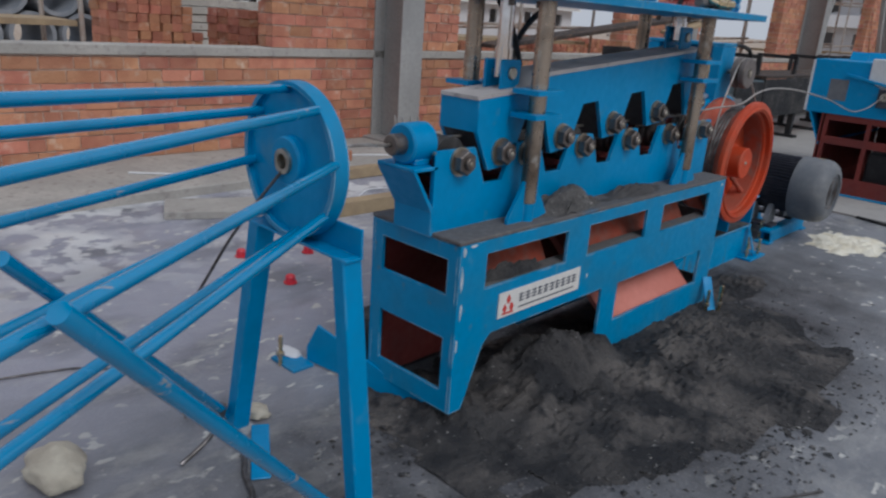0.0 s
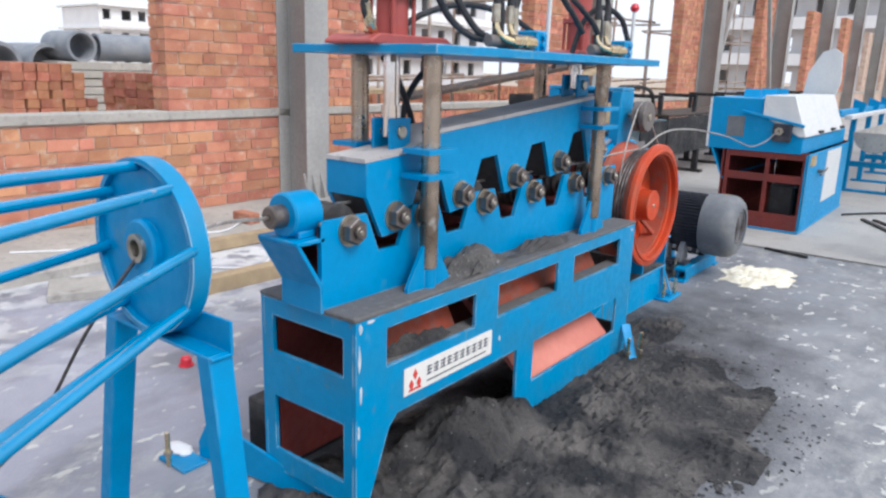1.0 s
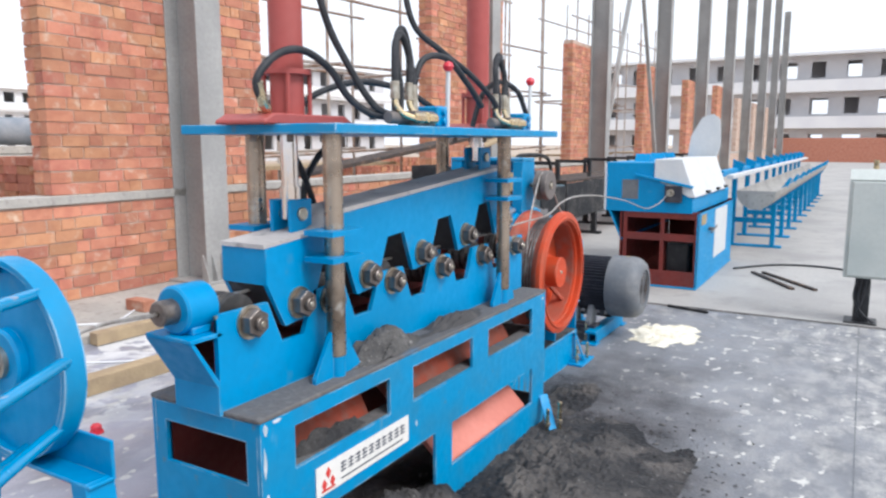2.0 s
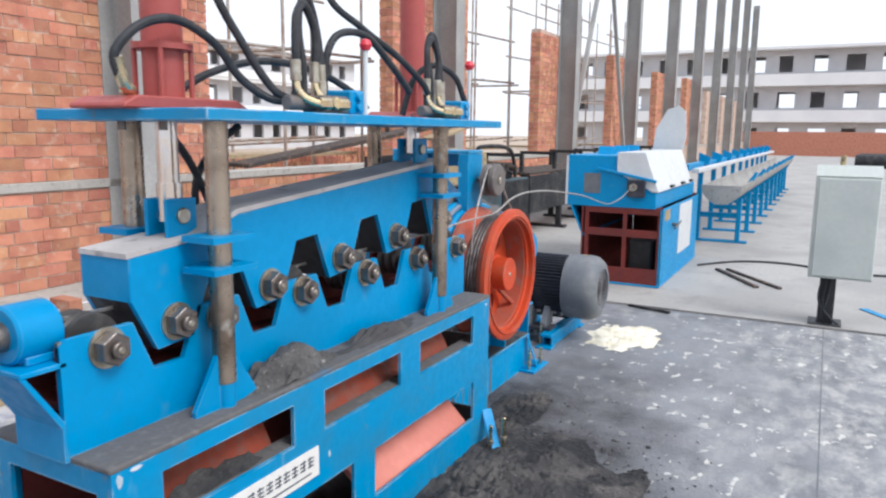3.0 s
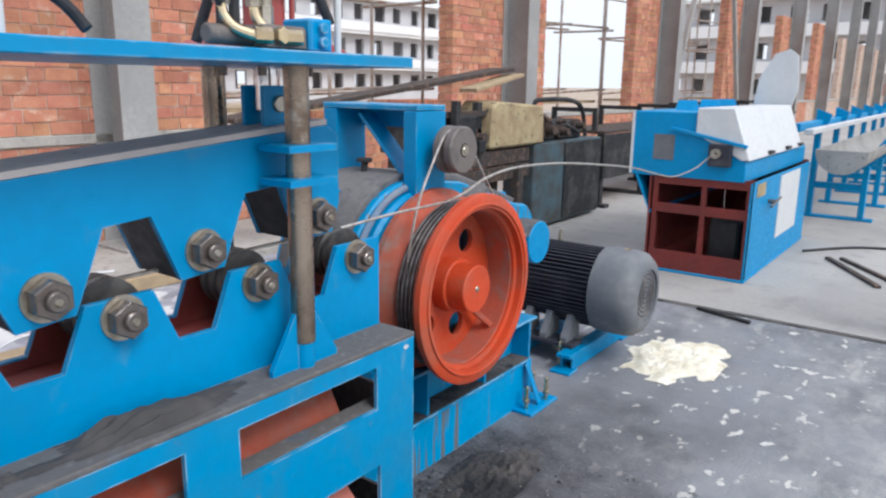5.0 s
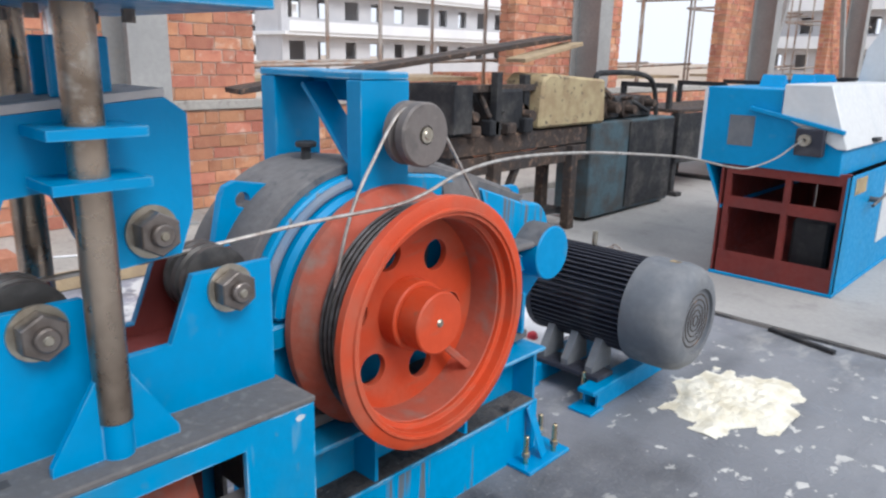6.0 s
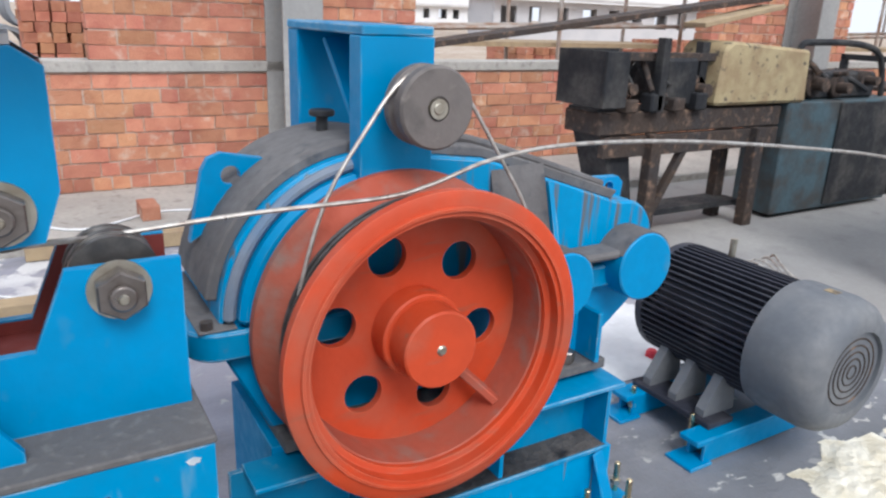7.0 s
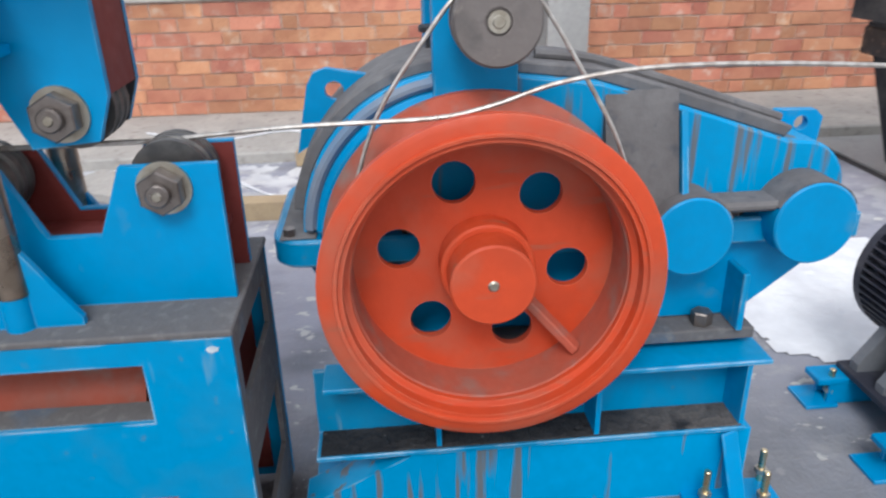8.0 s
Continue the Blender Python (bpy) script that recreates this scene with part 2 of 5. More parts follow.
PIPE = material("concrete_pipe_grey", (0.2, 0.22, 0.25), 0.85, tint=((0.28, 0.29, 0.31), 3.0, 0.4, 0.65), bump=0.2)
SOIL = material("site_soil", (0.42, 0.33, 0.25), 0.95, tint=((0.5, 0.42, 0.34), 0.3, 0.4, 0.65), spots=((0.3, 0.2, 0.14), 3.0, 0.5, 0.7), bump=0.5, bump_scale=6)
# Both building renders are lightened to carry the bright haze over the site.
RENDERED = material("haze_lightened_grey_render", (0.58, 0.57, 0.58), 0.9, tint=((0.5, 0.5, 0.52), 0.6, 0.4, 0.65))
PALE = material("haze_lightened_pale_render", (0.8, 0.8, 0.8), 0.9, tint=((0.72, 0.72, 0.74), 0.5, 0.4, 0.65))
DARKGLASS = material("dark_window", (0.05, 0.055, 0.065), 0.2)
STONE = material("pale_rubble", (0.55, 0.5, 0.4), 0.9, tint=((0.4, 0.35, 0.28), 14.0, 0.42, 0.62), bump=0.6, bump_scale=30)
PAPER = material("white_board", (0.74, 0.74, 0.75), 0.8, tint=((0.62, 0.62, 0.64), 5.0, 0.42, 0.65))


def floor_material():
    """Grey floor paint over concrete, worn through in chips, darkest with mill scale beside the machine."""
    m = bpy.data.materials.new("worn_grey_floor_paint")
    m.use_nodes = True
    n, l = m.node_tree.nodes, m.node_tree.links
    b = n["Principled BSDF"]
    geo = n.new("ShaderNodeNewGeometry")
    sep = n.new("ShaderNodeSeparateXYZ")
    l.new(geo.outputs["Position"], sep.inputs[0])

    def tex(scale, detail, lo, hi, stretch=(1, 1, 1), rough=0.5):
        mp = n.new("ShaderNodeMapping")
        mp.inputs["Scale"].default_value = stretch
        l.new(geo.outputs["Position"], mp.inputs[0])
        t = n.new("ShaderNodeTexNoise")
        t.inputs["Scale"].default_value, t.inputs["Detail"].default_value, t.inputs["Roughness"].default_value = scale, detail, rough
        l.new(mp.outputs[0], t.inputs["Vector"])
        r = n.new("ShaderNodeMapRange")
        r.inputs["From Min"].default_value, r.inputs["From Max"].default_value = lo, hi
        l.new(t.outputs[0], r.inputs["Value"])
        return r.outputs[0]

    def mix(a, c, f):
        x = n.new("ShaderNodeMix")
        x.data_type = "RGBA"
        l.new(f, x.inputs[0])
        for s, v in ((6, a), (7, c)):
            if isinstance(v, tuple):
                x.inputs[s].default_value = (*v, 1)
            else:
                l.new(v, x.inputs[s])
        return x.outputs[2]

    def calc(op, a, c):
        x = n.new("ShaderNodeMath")
        x.operation = op
        for s, v in ((0, a), (1, c)):
            if isinstance(v, (int, float)):
                x.inputs[s].default_value = v
            else:
                l.new(v, x.inputs[s])
        return x.outputs[0]

    inland = n.new("ShaderNodeMapRange")
    inland.inputs["From Min"].default_value, inland.inputs["From Max"].default_value = -1.3, -2.4
    l.new(calc("ADD", sep.outputs[0], calc("MULTIPLY", tex(1.5, 4, 0.2, 0.8), 0.5)), inland.inputs["Value"])
    paint = mix((0.17, 0.175, 0.19), (0.225, 0.23, 0.245), tex(0.9, 5, 0.35, 0.65))
    paint = mix(paint, (0.30, 0.30, 0.35), inland.outputs[0])
    paint = mix(paint, (0.11, 0.115, 0.125), calc("MULTIPLY", tex(3.5, 8, 0.48, 0.7, (1, 0.5, 1)), 0.7))
    east = n.new("ShaderNodeMapRange")
    east.inputs["From Min"].default_value, east.inputs["From Max"].default_value = -0.9, 0.1
    l.new(sep.outputs[0], east.inputs["Value"])
    paint = mix(paint, (0.44, 0.43, 0.41), calc("MULTIPLY", calc("MULTIPLY", east.outputs[0], 0.75), tex(8.0, 9, 0.44, 0.62, (1, 0.6, 1), 0.72)))
    chips = calc("MULTIPLY", tex(15.0, 4.5, 0.615, 0.65, (1.0, 0.65, 1)), tex(1.1, 3, 0.36, 0.5))
    scuffs = calc("MULTIPLY", tex(7.0, 9, 0.5, 0.62, (1.0, 0.45, 1), 0.75), tex(0.6, 2, 0.5, 0.66))
    paint = mix(paint, (0.42, 0.41, 0.39), scuffs)
    paint = mix(paint, (0.52, 0.51, 0.48), chips)
    west = n.new("ShaderNodeMapRange")
    west.inputs["From Min"].default_value, west.inputs["From Max"].default_value = -3.1, -4.2
    l.new(sep.outputs[0], west.inputs["Value"])
    flake = calc("MULTIPLY", tex(6.0, 6, 0.46, 0.52), west.outputs[0])
    paint = mix(paint, (0.6, 0.6, 0.6), calc("MULTIPLY", flake, tex(1.3, 3, 0.4, 0.55)))
    # mill scale spilt along the straightener
    dx = calc("MULTIPLY", calc("SUBTRACT", sep.outputs[0], -1.35), 0.95)
    dy = calc("MULTIPLY", calc("SUBTRACT", sep.outputs[1], 2.8), 0.36)
    d = calc("ADD", calc("MULTIPLY", dx, dx), calc("MULTIPLY", dy, dy))
    d = calc("ADD", d, calc("MULTIPLY", calc("SUBTRACT", tex(2.2, 6, 0.0, 1.0), 0.5), 1.3))
    near = n.new("ShaderNodeMapRange")
    near.inputs["From Min"].default_value, near.inputs["From Max"].default_value = 0.8, 0.15
    l.new(d, near.inputs["Value"])
    scale_dust = mix((0.016, 0.016, 0.019), (0.095, 0.092, 0.098), tex(5, 9, 0.38, 0.62, rough=0.75))
    scale_dust = mix(scale_dust, (0.26, 0.255, 0.25), calc("MULTIPLY", tex(75, 3, 0.62, 0.7), 0.7))
    col = mix(paint, scale_dust, near.outputs[0])
    l.new(col, b.inputs["Base Color"])
    rg = n.new("ShaderNodeMapRange")
    rg.inputs["To Min"].default_value, rg.inputs["To Max"].default_value = 0.42, 0.9
    l.new(calc("MAXIMUM", near.outputs[0], tex(4, 6, 0.4, 0.7)), rg.inputs["Value"])
    l.new(rg.outputs[0], b.inputs["Roughness"])
    bp = n.new("ShaderNodeBump")
    bp.inputs["Strength"].default_value, bp.inputs["Distance"].default_value = 0.35, 0.01
    l.new(calc("ADD", tex(60, 6, 0.2, 0.8), calc("MULTIPLY", chips, -1.0)), bp.inputs["Height"])
    l.new(bp.outputs[0], b.inputs["Normal"])
    return m


FLOOR = floor_material()
FLOOR_LIGHT = material("light_concrete_floor", (0.38, 0.365, 0.345), 0.7, tint=((0.29, 0.28, 0.27), 0.9, 0.42, 0.62), spots=((0.26, 0.25, 0.24), 5.0, 0.55, 0.75), bump=0.2, bump_scale=40)


# ---- mesh helpers ----
def box(x0, x1, y0, y1, z0, z1, bev=0.0):
    bm = bmesh.new()
    v = [bm.verts.new((x, y, z)) for x in (x0, x1) for y in (y0, y1) for z in (z0, z1)]
    for f in ((0, 1, 3, 2), (4, 6, 7, 5), (0, 4, 5, 1), (2, 3, 7, 6), (0, 2, 6, 4), (1, 5, 7, 3)):
        bm.faces.new([v[i] for i in f])
    bmesh.ops.recalc_face_normals(bm, faces=bm.faces)
    if bev:
        bmesh.ops.bevel(bm, geom=list(bm.edges), offset=bev, segments=1, affect="EDGES", profile=0.5)
    return bm


AXES = {"x": lambda u, v, w: (w, u, v), "y": lambda u, v, w: (u, w, v), "z": lambda u, v, w: (u, v, w)}


def plate(outline, axis, a, b, holes=(), bev=0.0):
    """A flat plate with holes: outline and holes lie across the axis, from a to b along it."""
    bm = bmesh.new()
    edges = []
    for ring in (outline, *holes):
        vs = [bm.verts.new(AXES[axis](u, v, a)) for u, v in ring]
        edges += [bm.edges.new((vs[i], vs[(i + 1) % len(vs)])) for i in range(len(vs))]
    if holes:
        bmesh.ops.triangle_fill(bm, edges=edges, use_beauty=True, use_dissolve=False)
    else:
        bm.faces.new(bm.verts)
    r = bmesh.ops.extrude_face_region(bm, geom=list(bm.faces))
    step = Vector(AXES[axis](0, 0, b - a))
    bmesh.ops.translate(bm, verts=[g for g in r["geom"] if isinstance(g, bmesh.types.BMVert)], vec=step)
    bmesh.ops.recalc_face_normals(bm, faces=bm.faces)
    if bev:
        sharp = [e for e in bm.edges if len(e.link_faces) == 2 and e.calc_face_angle(0) > 0.6]
        bmesh.ops.bevel(bm, geom=sharp, offset=bev, segments=1, affect="EDGES", profile=0.5)
    return bm


def circle(u, v, r, seg=24, start=0.0):
    return [(u + r * math.cos(start + 2 * math.pi * i / seg), v + r * math.sin(start + 2 * math.pi * i / seg)) for i in range(seg)]


def rect(u0, u1, v0, v1):
    return [(u0, v0), (u1, v0), (u1, v1), (u0, v1)]


def lathe(profile, origin, direction, seg=32, closed=True):
    """Turns (radius, height) pairs round an axis from origin along direction."""
    bm = bmesh.new()
    q = Vector((0, 0, 1)).rotation_difference(Vector(direction).normalized()).to_matrix()
    o = Vector(origin)
    rings = []
    for r, h in profile:
        if r < 1e-6:
            rings.append([bm.verts.new(o + q @ Vector((0, 0, h)))])
        else:
            rings.append([bm.verts.new(o + q @ Vector((r * math.cos(2 * math.pi * i / seg), r * math.sin(2 * math.pi * i / seg), h))) for i in range(seg)])
    pairs = list(zip(rings, rings[1:])) + ([(rings[-1], rings[0])] if closed and len(rings[0]) > 1 and len(rings[-1]) > 1 else [])
    for a, b in pairs:
        for i in range(seg):
            j = (i + 1) % seg
            if len(a) == 1 and len(b) == 1:
                continue
            if len(a) == 1:
                bm.faces.new((a[0], b[i], b[j]))
            elif len(b) == 1:
                bm.faces.new((a[i], a[j], b[0]))
            else:
                bm.faces.new((a[i], a[j], b[j], b[i]))
    bmesh.ops.recalc_face_normals(bm, faces=bm.faces)
    return bm


def rod(p, q, r, seg=16, r2=None, bev=0.0):
    p, q = Vector(p), Vector(q)
    h = (q - p).length
    r2 = r if r2 is None else r2
    prof = [(0, 0), (r - bev, 0), (r, bev), (r2, h - bev), (r2 - bev, h), (0, h)] if bev else [(0, 0), (r, 0), (r2, h), (0, h)]
    return lathe(prof, p, q - p, seg, False)


def smooth_path(points, steps=6):
    pts = [Vector(p) for p in points]
    if len(pts) < 3:
        return pts
    out = []
    for i in range(len(pts) - 1):
        a, b, c, d = pts[max(i - 1, 0)], pts[i], pts[i + 1], pts[min(i + 2, len(pts) - 1)]
        for k in range(steps):
            t = k / steps
            out.append(0.5 * ((2 * b) + (c - a) * t + (2 * a - 5 * b + 4 * c - d) * t * t + (3 * b - a - 3 * c + d) * t ** 3))
    return out + [pts[-1]]


def tube(points, r, seg=8, steps=6):
    pts = smooth_path(points, steps)
    bm = bmesh.new()
    side = None
    rings = []
    for i, p in enumerate(pts):
        d = (pts[min(i + 1, len(pts) - 1)] - pts[max(i - 1, 0)]).normalized()
        if side is None:
            side = d.orthogonal().normalized()
        side = (side - d * side.dot(d)).normalized()
        up = d.cross(side)
        rings.append([bm.verts.new(p + r * (math.cos(2 * math.pi * k / seg) * side + math.sin(2 * math.pi * k / seg) * up)) for k in range(seg)])
    for a, b in zip(rings, rings[1:]):
        for k in range(seg):
            bm.faces.new((a[k], a[(k + 1) % seg], b[(k + 1) % seg], b[k]))
    bm.faces.new(rings[0][::-1])
    bm.faces.new(rings[-1])
    bmesh.ops.recalc_face_normals(bm, faces=bm.faces)
    return bm


def bar(p, q, w, h, bev=0.003):
    """A straight box-section bar from p to q, w wide level and h high."""
    p, q = Vector(p), Vector(q)
    d = q - p
    bm = box(-w / 2, w / 2, 0, d.length, -h / 2, h / 2, bev)
    turn = d.to_track_quat("Y", "Z").to_matrix().to_4x4()
    bm.transform(Matrix.Translation(p) @ turn)
    return bm


def joined(*bms):
    out = bmesh.new()
    for b in bms:
        me = bpy.data.meshes.new("scrap")
        b.to_mesh(me)
        b.free()
        out.from_mesh(me)
        bpy.data.meshes.remove(me)
    return out


def finish(bm, name, material_, smooth=True):
    me = bpy.data.meshes.new(name)
    if smooth:
        for f in bm.faces:
            f.smooth = True
        for e in bm.edges:
            if len(e.link_faces) == 2 and e.calc_face_angle(0) > 0.55:
                e.smooth = False
    bm.to_mesh(me)
    bm.free()
    me.materials.append(material_)
    return me


def thing(name, place, label, category, group="", kind=""):
    ob = new(name)
    ob.location = place
    ob.empty_display_size = 0.1
    return tagged(ob, label, category, group, kind)


def part(name, bm, material_, parent, label=""):
    """A part whose mesh is given in the same coordinates as its thing's own place."""
    root = Vector((0, 0, 0))
    p = parent
    while p is not None:
        root += p.location
        p = p.parent
    bm.transform(Matrix.Translation(-root))
    ob = new(name, finish(bm, name, material_))
    ob.parent = parent
    return tagged(ob, label)


def single(name, bm, material_, label, category, group="", kind=""):
    """A thing of one mesh, its origin at the middle of its foot."""
    vs = [v.co for v in bm.verts]
    base = Vector(((min(v.x for v in vs) + max(v.x for v in vs)) / 2, (min(v.y for v in vs) + max(v.y for v in vs)) / 2, min(v.z for v in vs)))
    bm.transform(Matrix.Translation(-base))
    ob = new(name, finish(bm, name, material_))
    ob.location = base
    return tagged(ob, label, category, group, kind)


def rough_mound(x0, x1, y0, y1, height, seed, n=40, edge=0.35, ragged=0.0):
    """A heap with an uneven foot, level ground at its rim; ragged breaks its surface into clods."""
    bm = bmesh.new()
    grid = []
    for i in range(n + 1):
        row = []
        for j in range(n + 1):
            u, v = i / n, j / n
            x, y = x0 + (x1 - x0) * u, y0 + (y1 - y0) * v
            r = math.hypot((u - 0.5) * 2, (v - 0.5) * 2) + 0.45 * noise.noise((u * 3.1 + seed, v * 3.1, seed)) + 0.2 * noise.noise((u * 9 + seed, v * 9, 2.0))
            f = max(0.0, min(1.0, (1 - r) / edge))
            z = height * f * f * (3 - 2 * f) * (0.75 + 0.5 * noise.noise((x * 7, y * 7, seed))) + 0.012 * f * noise.noise((x * 40, y * 40, seed))
            if ragged:
                clods = abs(noise.noise((x * 11, y * 11, seed))) + 0.6 * abs(noise.noise((x * 26, y * 26, seed + 3))) + 0.35 * noise.noise((x * 60, y * 60, seed))
                z = max(-0.004, z + ragged * f * (clods - 0.35) - 0.004 * (1 - f))
            row.append((bm.verts.new((x, y, z)), f))
        grid.append(row)
    for i in range(n):
        for j in range(n):
            q = [grid[i][j], grid[i + 1][j], grid[i + 1][j + 1], grid[i][j + 1]]
            if max(a[1] for a in q) > 0.02:
                bm.faces.new([a[0] for a in q])
    loose = [v for v in bm.verts if not v.link_faces]
    bmesh.ops.delete(bm, geom=loose, context="VERTS")
    return bm

# ---- setting ----
WALL_X = -5.95
ground = tagged(new("ground", finish(box(-400, 400, -300, 500, -0.5, -0.16), "ground", SOIL)), "bare dusty site soil round the hall", "ground", kind="structure")
floor = tagged(new("floor", finish(box(-6.2, 9.0, -6.0, 6.62, -0.15, 0.0), "floor", FLOOR)), "worn grey painted concrete floor with chips", "floor", kind="structure")
floor_far = tagged(new("floor_far", finish(box(-6.2, 9.0, 6.70, 62.0, -0.15, 0.0), "floor_far", FLOOR_LIGHT)), "light bare concrete hall floor", "floor", kind="structure")
tagged(new("floor_joint", finish(box(-6.2, 9.0, 6.62, 6.70, -0.15, -0.012), "floor_joint", SWARF)), "dark dirt-filled joint across the floor", "floor joint", kind="structure")
tagged(new("floor_seam", finish(box(-0.051, -0.045, -6.0, 6.62, 0.0, 0.0015), "floor_seam", GREYPAINT)), "thin straight seam in the floor paint", "floor seam", kind="structure")
plinth = tagged(new("plinth", finish(box(WALL_X + 0.003, -4.8, -6.0, 62.0, -0.1, 0.07, 0.01), "plinth", CONCRETE)), "low concrete ledge along the brick wall", "ledge", kind="structure")


def parapet(name, y0, y1, top):
    """The core of a length of low wall with its concrete cap; bricks are laid on it at the end."""
    core = tagged(new(name, finish(box(WALL_X - 0.23, WALL_X - 0.008, y0, y1, -0.15, top - 0.08), name, MORTAR)), "low red brick wall with grey mortar", "wall", kind="structure")
    cap = new("cap", finish(box(WALL_X - 0.26, WALL_X + 0.02, y0, y1, top - 0.08, top, 0.006), "cap", CONCRETE))
    cap.parent = core
    tagged(cap, "grey concrete capping band")
    return core


wall_west = parapet("wall_west", -6.0, 8.0, 0.98)
wall_west_far = parapet("wall_west_far", 8.0, 62.0, 0.98)
PITCH = 6.15
piers = []
for k in range(-1, 9):
    c = 5.08 + PITCH * k
    top = (3.75, 3.95, 3.72, 3.76)[k % 4]
    p = tagged(new("pier", finish(box(WALL_X - 0.225, WALL_X - 0.008, c - 1.238, c + 1.238, 0.98, top), "pier", MORTAR)), "red brick pier behind a steel column", "brick pier", "brick piers along the wall", "structure")
    piers.append((p, c, top))


def steel_column():
    """An H-section column with its base plate and gussets, standing at the origin."""
    col = thing("steel_column", (0, 0, 0), "grey primed steel H-section column", "column", "columns along the wall", "structure")
    part("flange", box(0.2, 0.215, -0.15, 0.15, 0, 11.0, 0.002), COLUMN, col)
    part("flange", box(-0.215, -0.2, -0.15, 0.15, 0, 11.0, 0.002), COLUMN, col)
    part("web", box(-0.2, 0.2, -0.006, 0.006, 0, 11.0), COLUMN, col)
    part("base_plate", box(-0.3, 0.3, -0.25, 0.25, 0.07, 0.095, 0.003), COLUMN, col)
    for y in (-0.2, -0.09, 0.02, 0.13):
        part("gusset", plate([(0.2, 0.095), (0.29, 0.095), (0.29, 0.14), (0.215, 0.36), (0.2, 0.36)], "y", y, y + 0.012), COLUMN, col)
    return col


column = steel_column()
column.location = (WALL_X + 0.22, 5.2, 0)
for k in list(range(-1, 0)) + list(range(1, 10)):
    copy_thing(column, pose(WALL_X + 0.22, 5.2 + PITCH * k, 0))

# ---- the straightening machine ----
TX0, TX1, TY0, TY1, TZ = -1.86, -1.432, 1.597, 3.57, 0.686
machine = thing("wire_straightener", (-1.67, 2.64, 0), "blue painted steel wire straightener with roller rows, dusty with scale", "machine")


def side_frame(x0, x1):
    holes = [rect(1.731, 2.201, 0.512, 0.638), rect(2.347, 2.798, 0.512, 0.638), rect(2.94, 3.408, 0.512, 0.638), rect(2.628, 3.42, 0.16, 0.335)]
    out = [(TY0, 0.08), (TY0 + 0.06, 0.08), (1.745, 0.30), (1.785, 0.337), (2.50, 0.337), (2.505, 0.02), (TY1, 0.02), (TY1, TZ), (TY0, TZ)]
    return plate(out, "x", x0, x1, holes)


part("side_panel", side_frame(TX1 - 0.012, TX1), BLUE_WORN, machine)
part("side_panel", side_frame(TX0, TX0 + 0.012), BLUE, machine)
end_holes = [rect(-1.805, -1.485, 0.505, 0.628), rect(-1.805, -1.485, 0.155, 0.35)]
part("end_panel", plate([(TX0 + 0.013, 0.08), (TX1 - 0.013, 0.08), (TX1 - 0.013, TZ - 0.002), (TX0 + 0.013, TZ - 0.002)], "y", TY0, TY0 + 0.012, end_holes), BLUE_WORN, machine)
# Far end panel: the shade on this side is put into a greyer colour.
part("end_panel", plate([(TX0 + 0.013, 0.02), (TX1 - 0.013, 0.02), (TX1 - 0.013, TZ - 0.002), (TX0 + 0.013, TZ - 0.002)], "y", TY1 - 0.014, TY1 - 0.002, end_holes), BLUE_DUSTY_SHADE, machine, "end panel in a duller grey-blue for its shade")
part("table_top", box(TX0 - 0.002, TX1 + 0.002, TY0 - 0.004, TY1 + 0.004, TZ, TZ + 0.014, 0.003), BLUE_DUSTY_SHADE, machine, "steel table top grey with mill scale")
for z, w in ((0.512, 0.06), (0.64, 0.05), (0.335, 0.05)):
    part("ledge_angle", box(TX1 - 0.013 - w, TX1 - 0.013, TY0 + 0.02, TY1 - 0.02, z - 0.01, z), BLUE_DUSTY_SHADE, machine)
# red inner trough and pink chute
for y0, y1 in ((TY0 + 0.2, 2.215), (2.46, 3.36)):
    part("trough", plate([(-1.74, 0.67), (-1.68, 0.67), (-1.585, 0.59), (-1.52, 0.47), (-1.52, 0.43), (-1.54, 0.43), (-1.615, 0.57)], "y", y0, y1), ORANGE_DUSTY, machine, "slanting red primed scale trough")
part("chute", plate([(-1.80, 0.48), (-1.46, 0.15), (-1.46, 0.13), (-1.82, 0.45)], "y", 2.62, 3.40), PINK, machine, "pink primed slanting chute plate")
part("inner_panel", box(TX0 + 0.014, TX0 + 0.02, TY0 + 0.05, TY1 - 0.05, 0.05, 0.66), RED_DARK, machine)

# lower roller bed
PX0, PX1 = -1.735, -1.56
LOW = [1.700 + 0.353 * i for i in range(6)]
HIGH = [1.905 + 0.353 * i for i in range(5)]


def low_outline():
    o = [(1.585, TZ + 0.014), (1.585, 0.955), (1.60, 0.968)]
    for i, c in enumerate(LOW):
        if i:
            o.append((c - 0.075, 0.968))
        if i < 5:
            o += [(c + 0.075, 0.968), (c + 0.13, 0.84), (c + 0.225, 0.84)]
    return o + [(3.562, 0.968), (3.562, TZ + 0.014)]


for x in (PX1 - 0.016, PX0):
    part("lower_side_plate", plate(low_outline(), "x", x, x + 0.016), BLUE, machine)
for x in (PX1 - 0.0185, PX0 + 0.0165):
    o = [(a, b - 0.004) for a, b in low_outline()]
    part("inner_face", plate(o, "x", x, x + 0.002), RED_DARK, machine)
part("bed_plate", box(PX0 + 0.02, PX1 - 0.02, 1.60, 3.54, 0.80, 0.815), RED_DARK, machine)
TILT_UP = 0.087


def up(y, h):
    return (y, 0.943 + TILT_UP * (y - 1.905) + h)


def high_outline():
    o = [up(1.775, 0.19), up(1.775, 0.085)]
    for i, c in enumerate(HIGH):
        o += [up(c - 0.06, -0.055), up(c + 0.055, -0.055)]
        if i < 4:
            o += [up(c + 0.125, 0.105), up(c + 0.23, 0.105)]
    return o + [up(3.40, 0.02), up(3.40, 0.2), up(3.36, 0.232), up(2.14, 0.232), up(2.0, 0.19)]


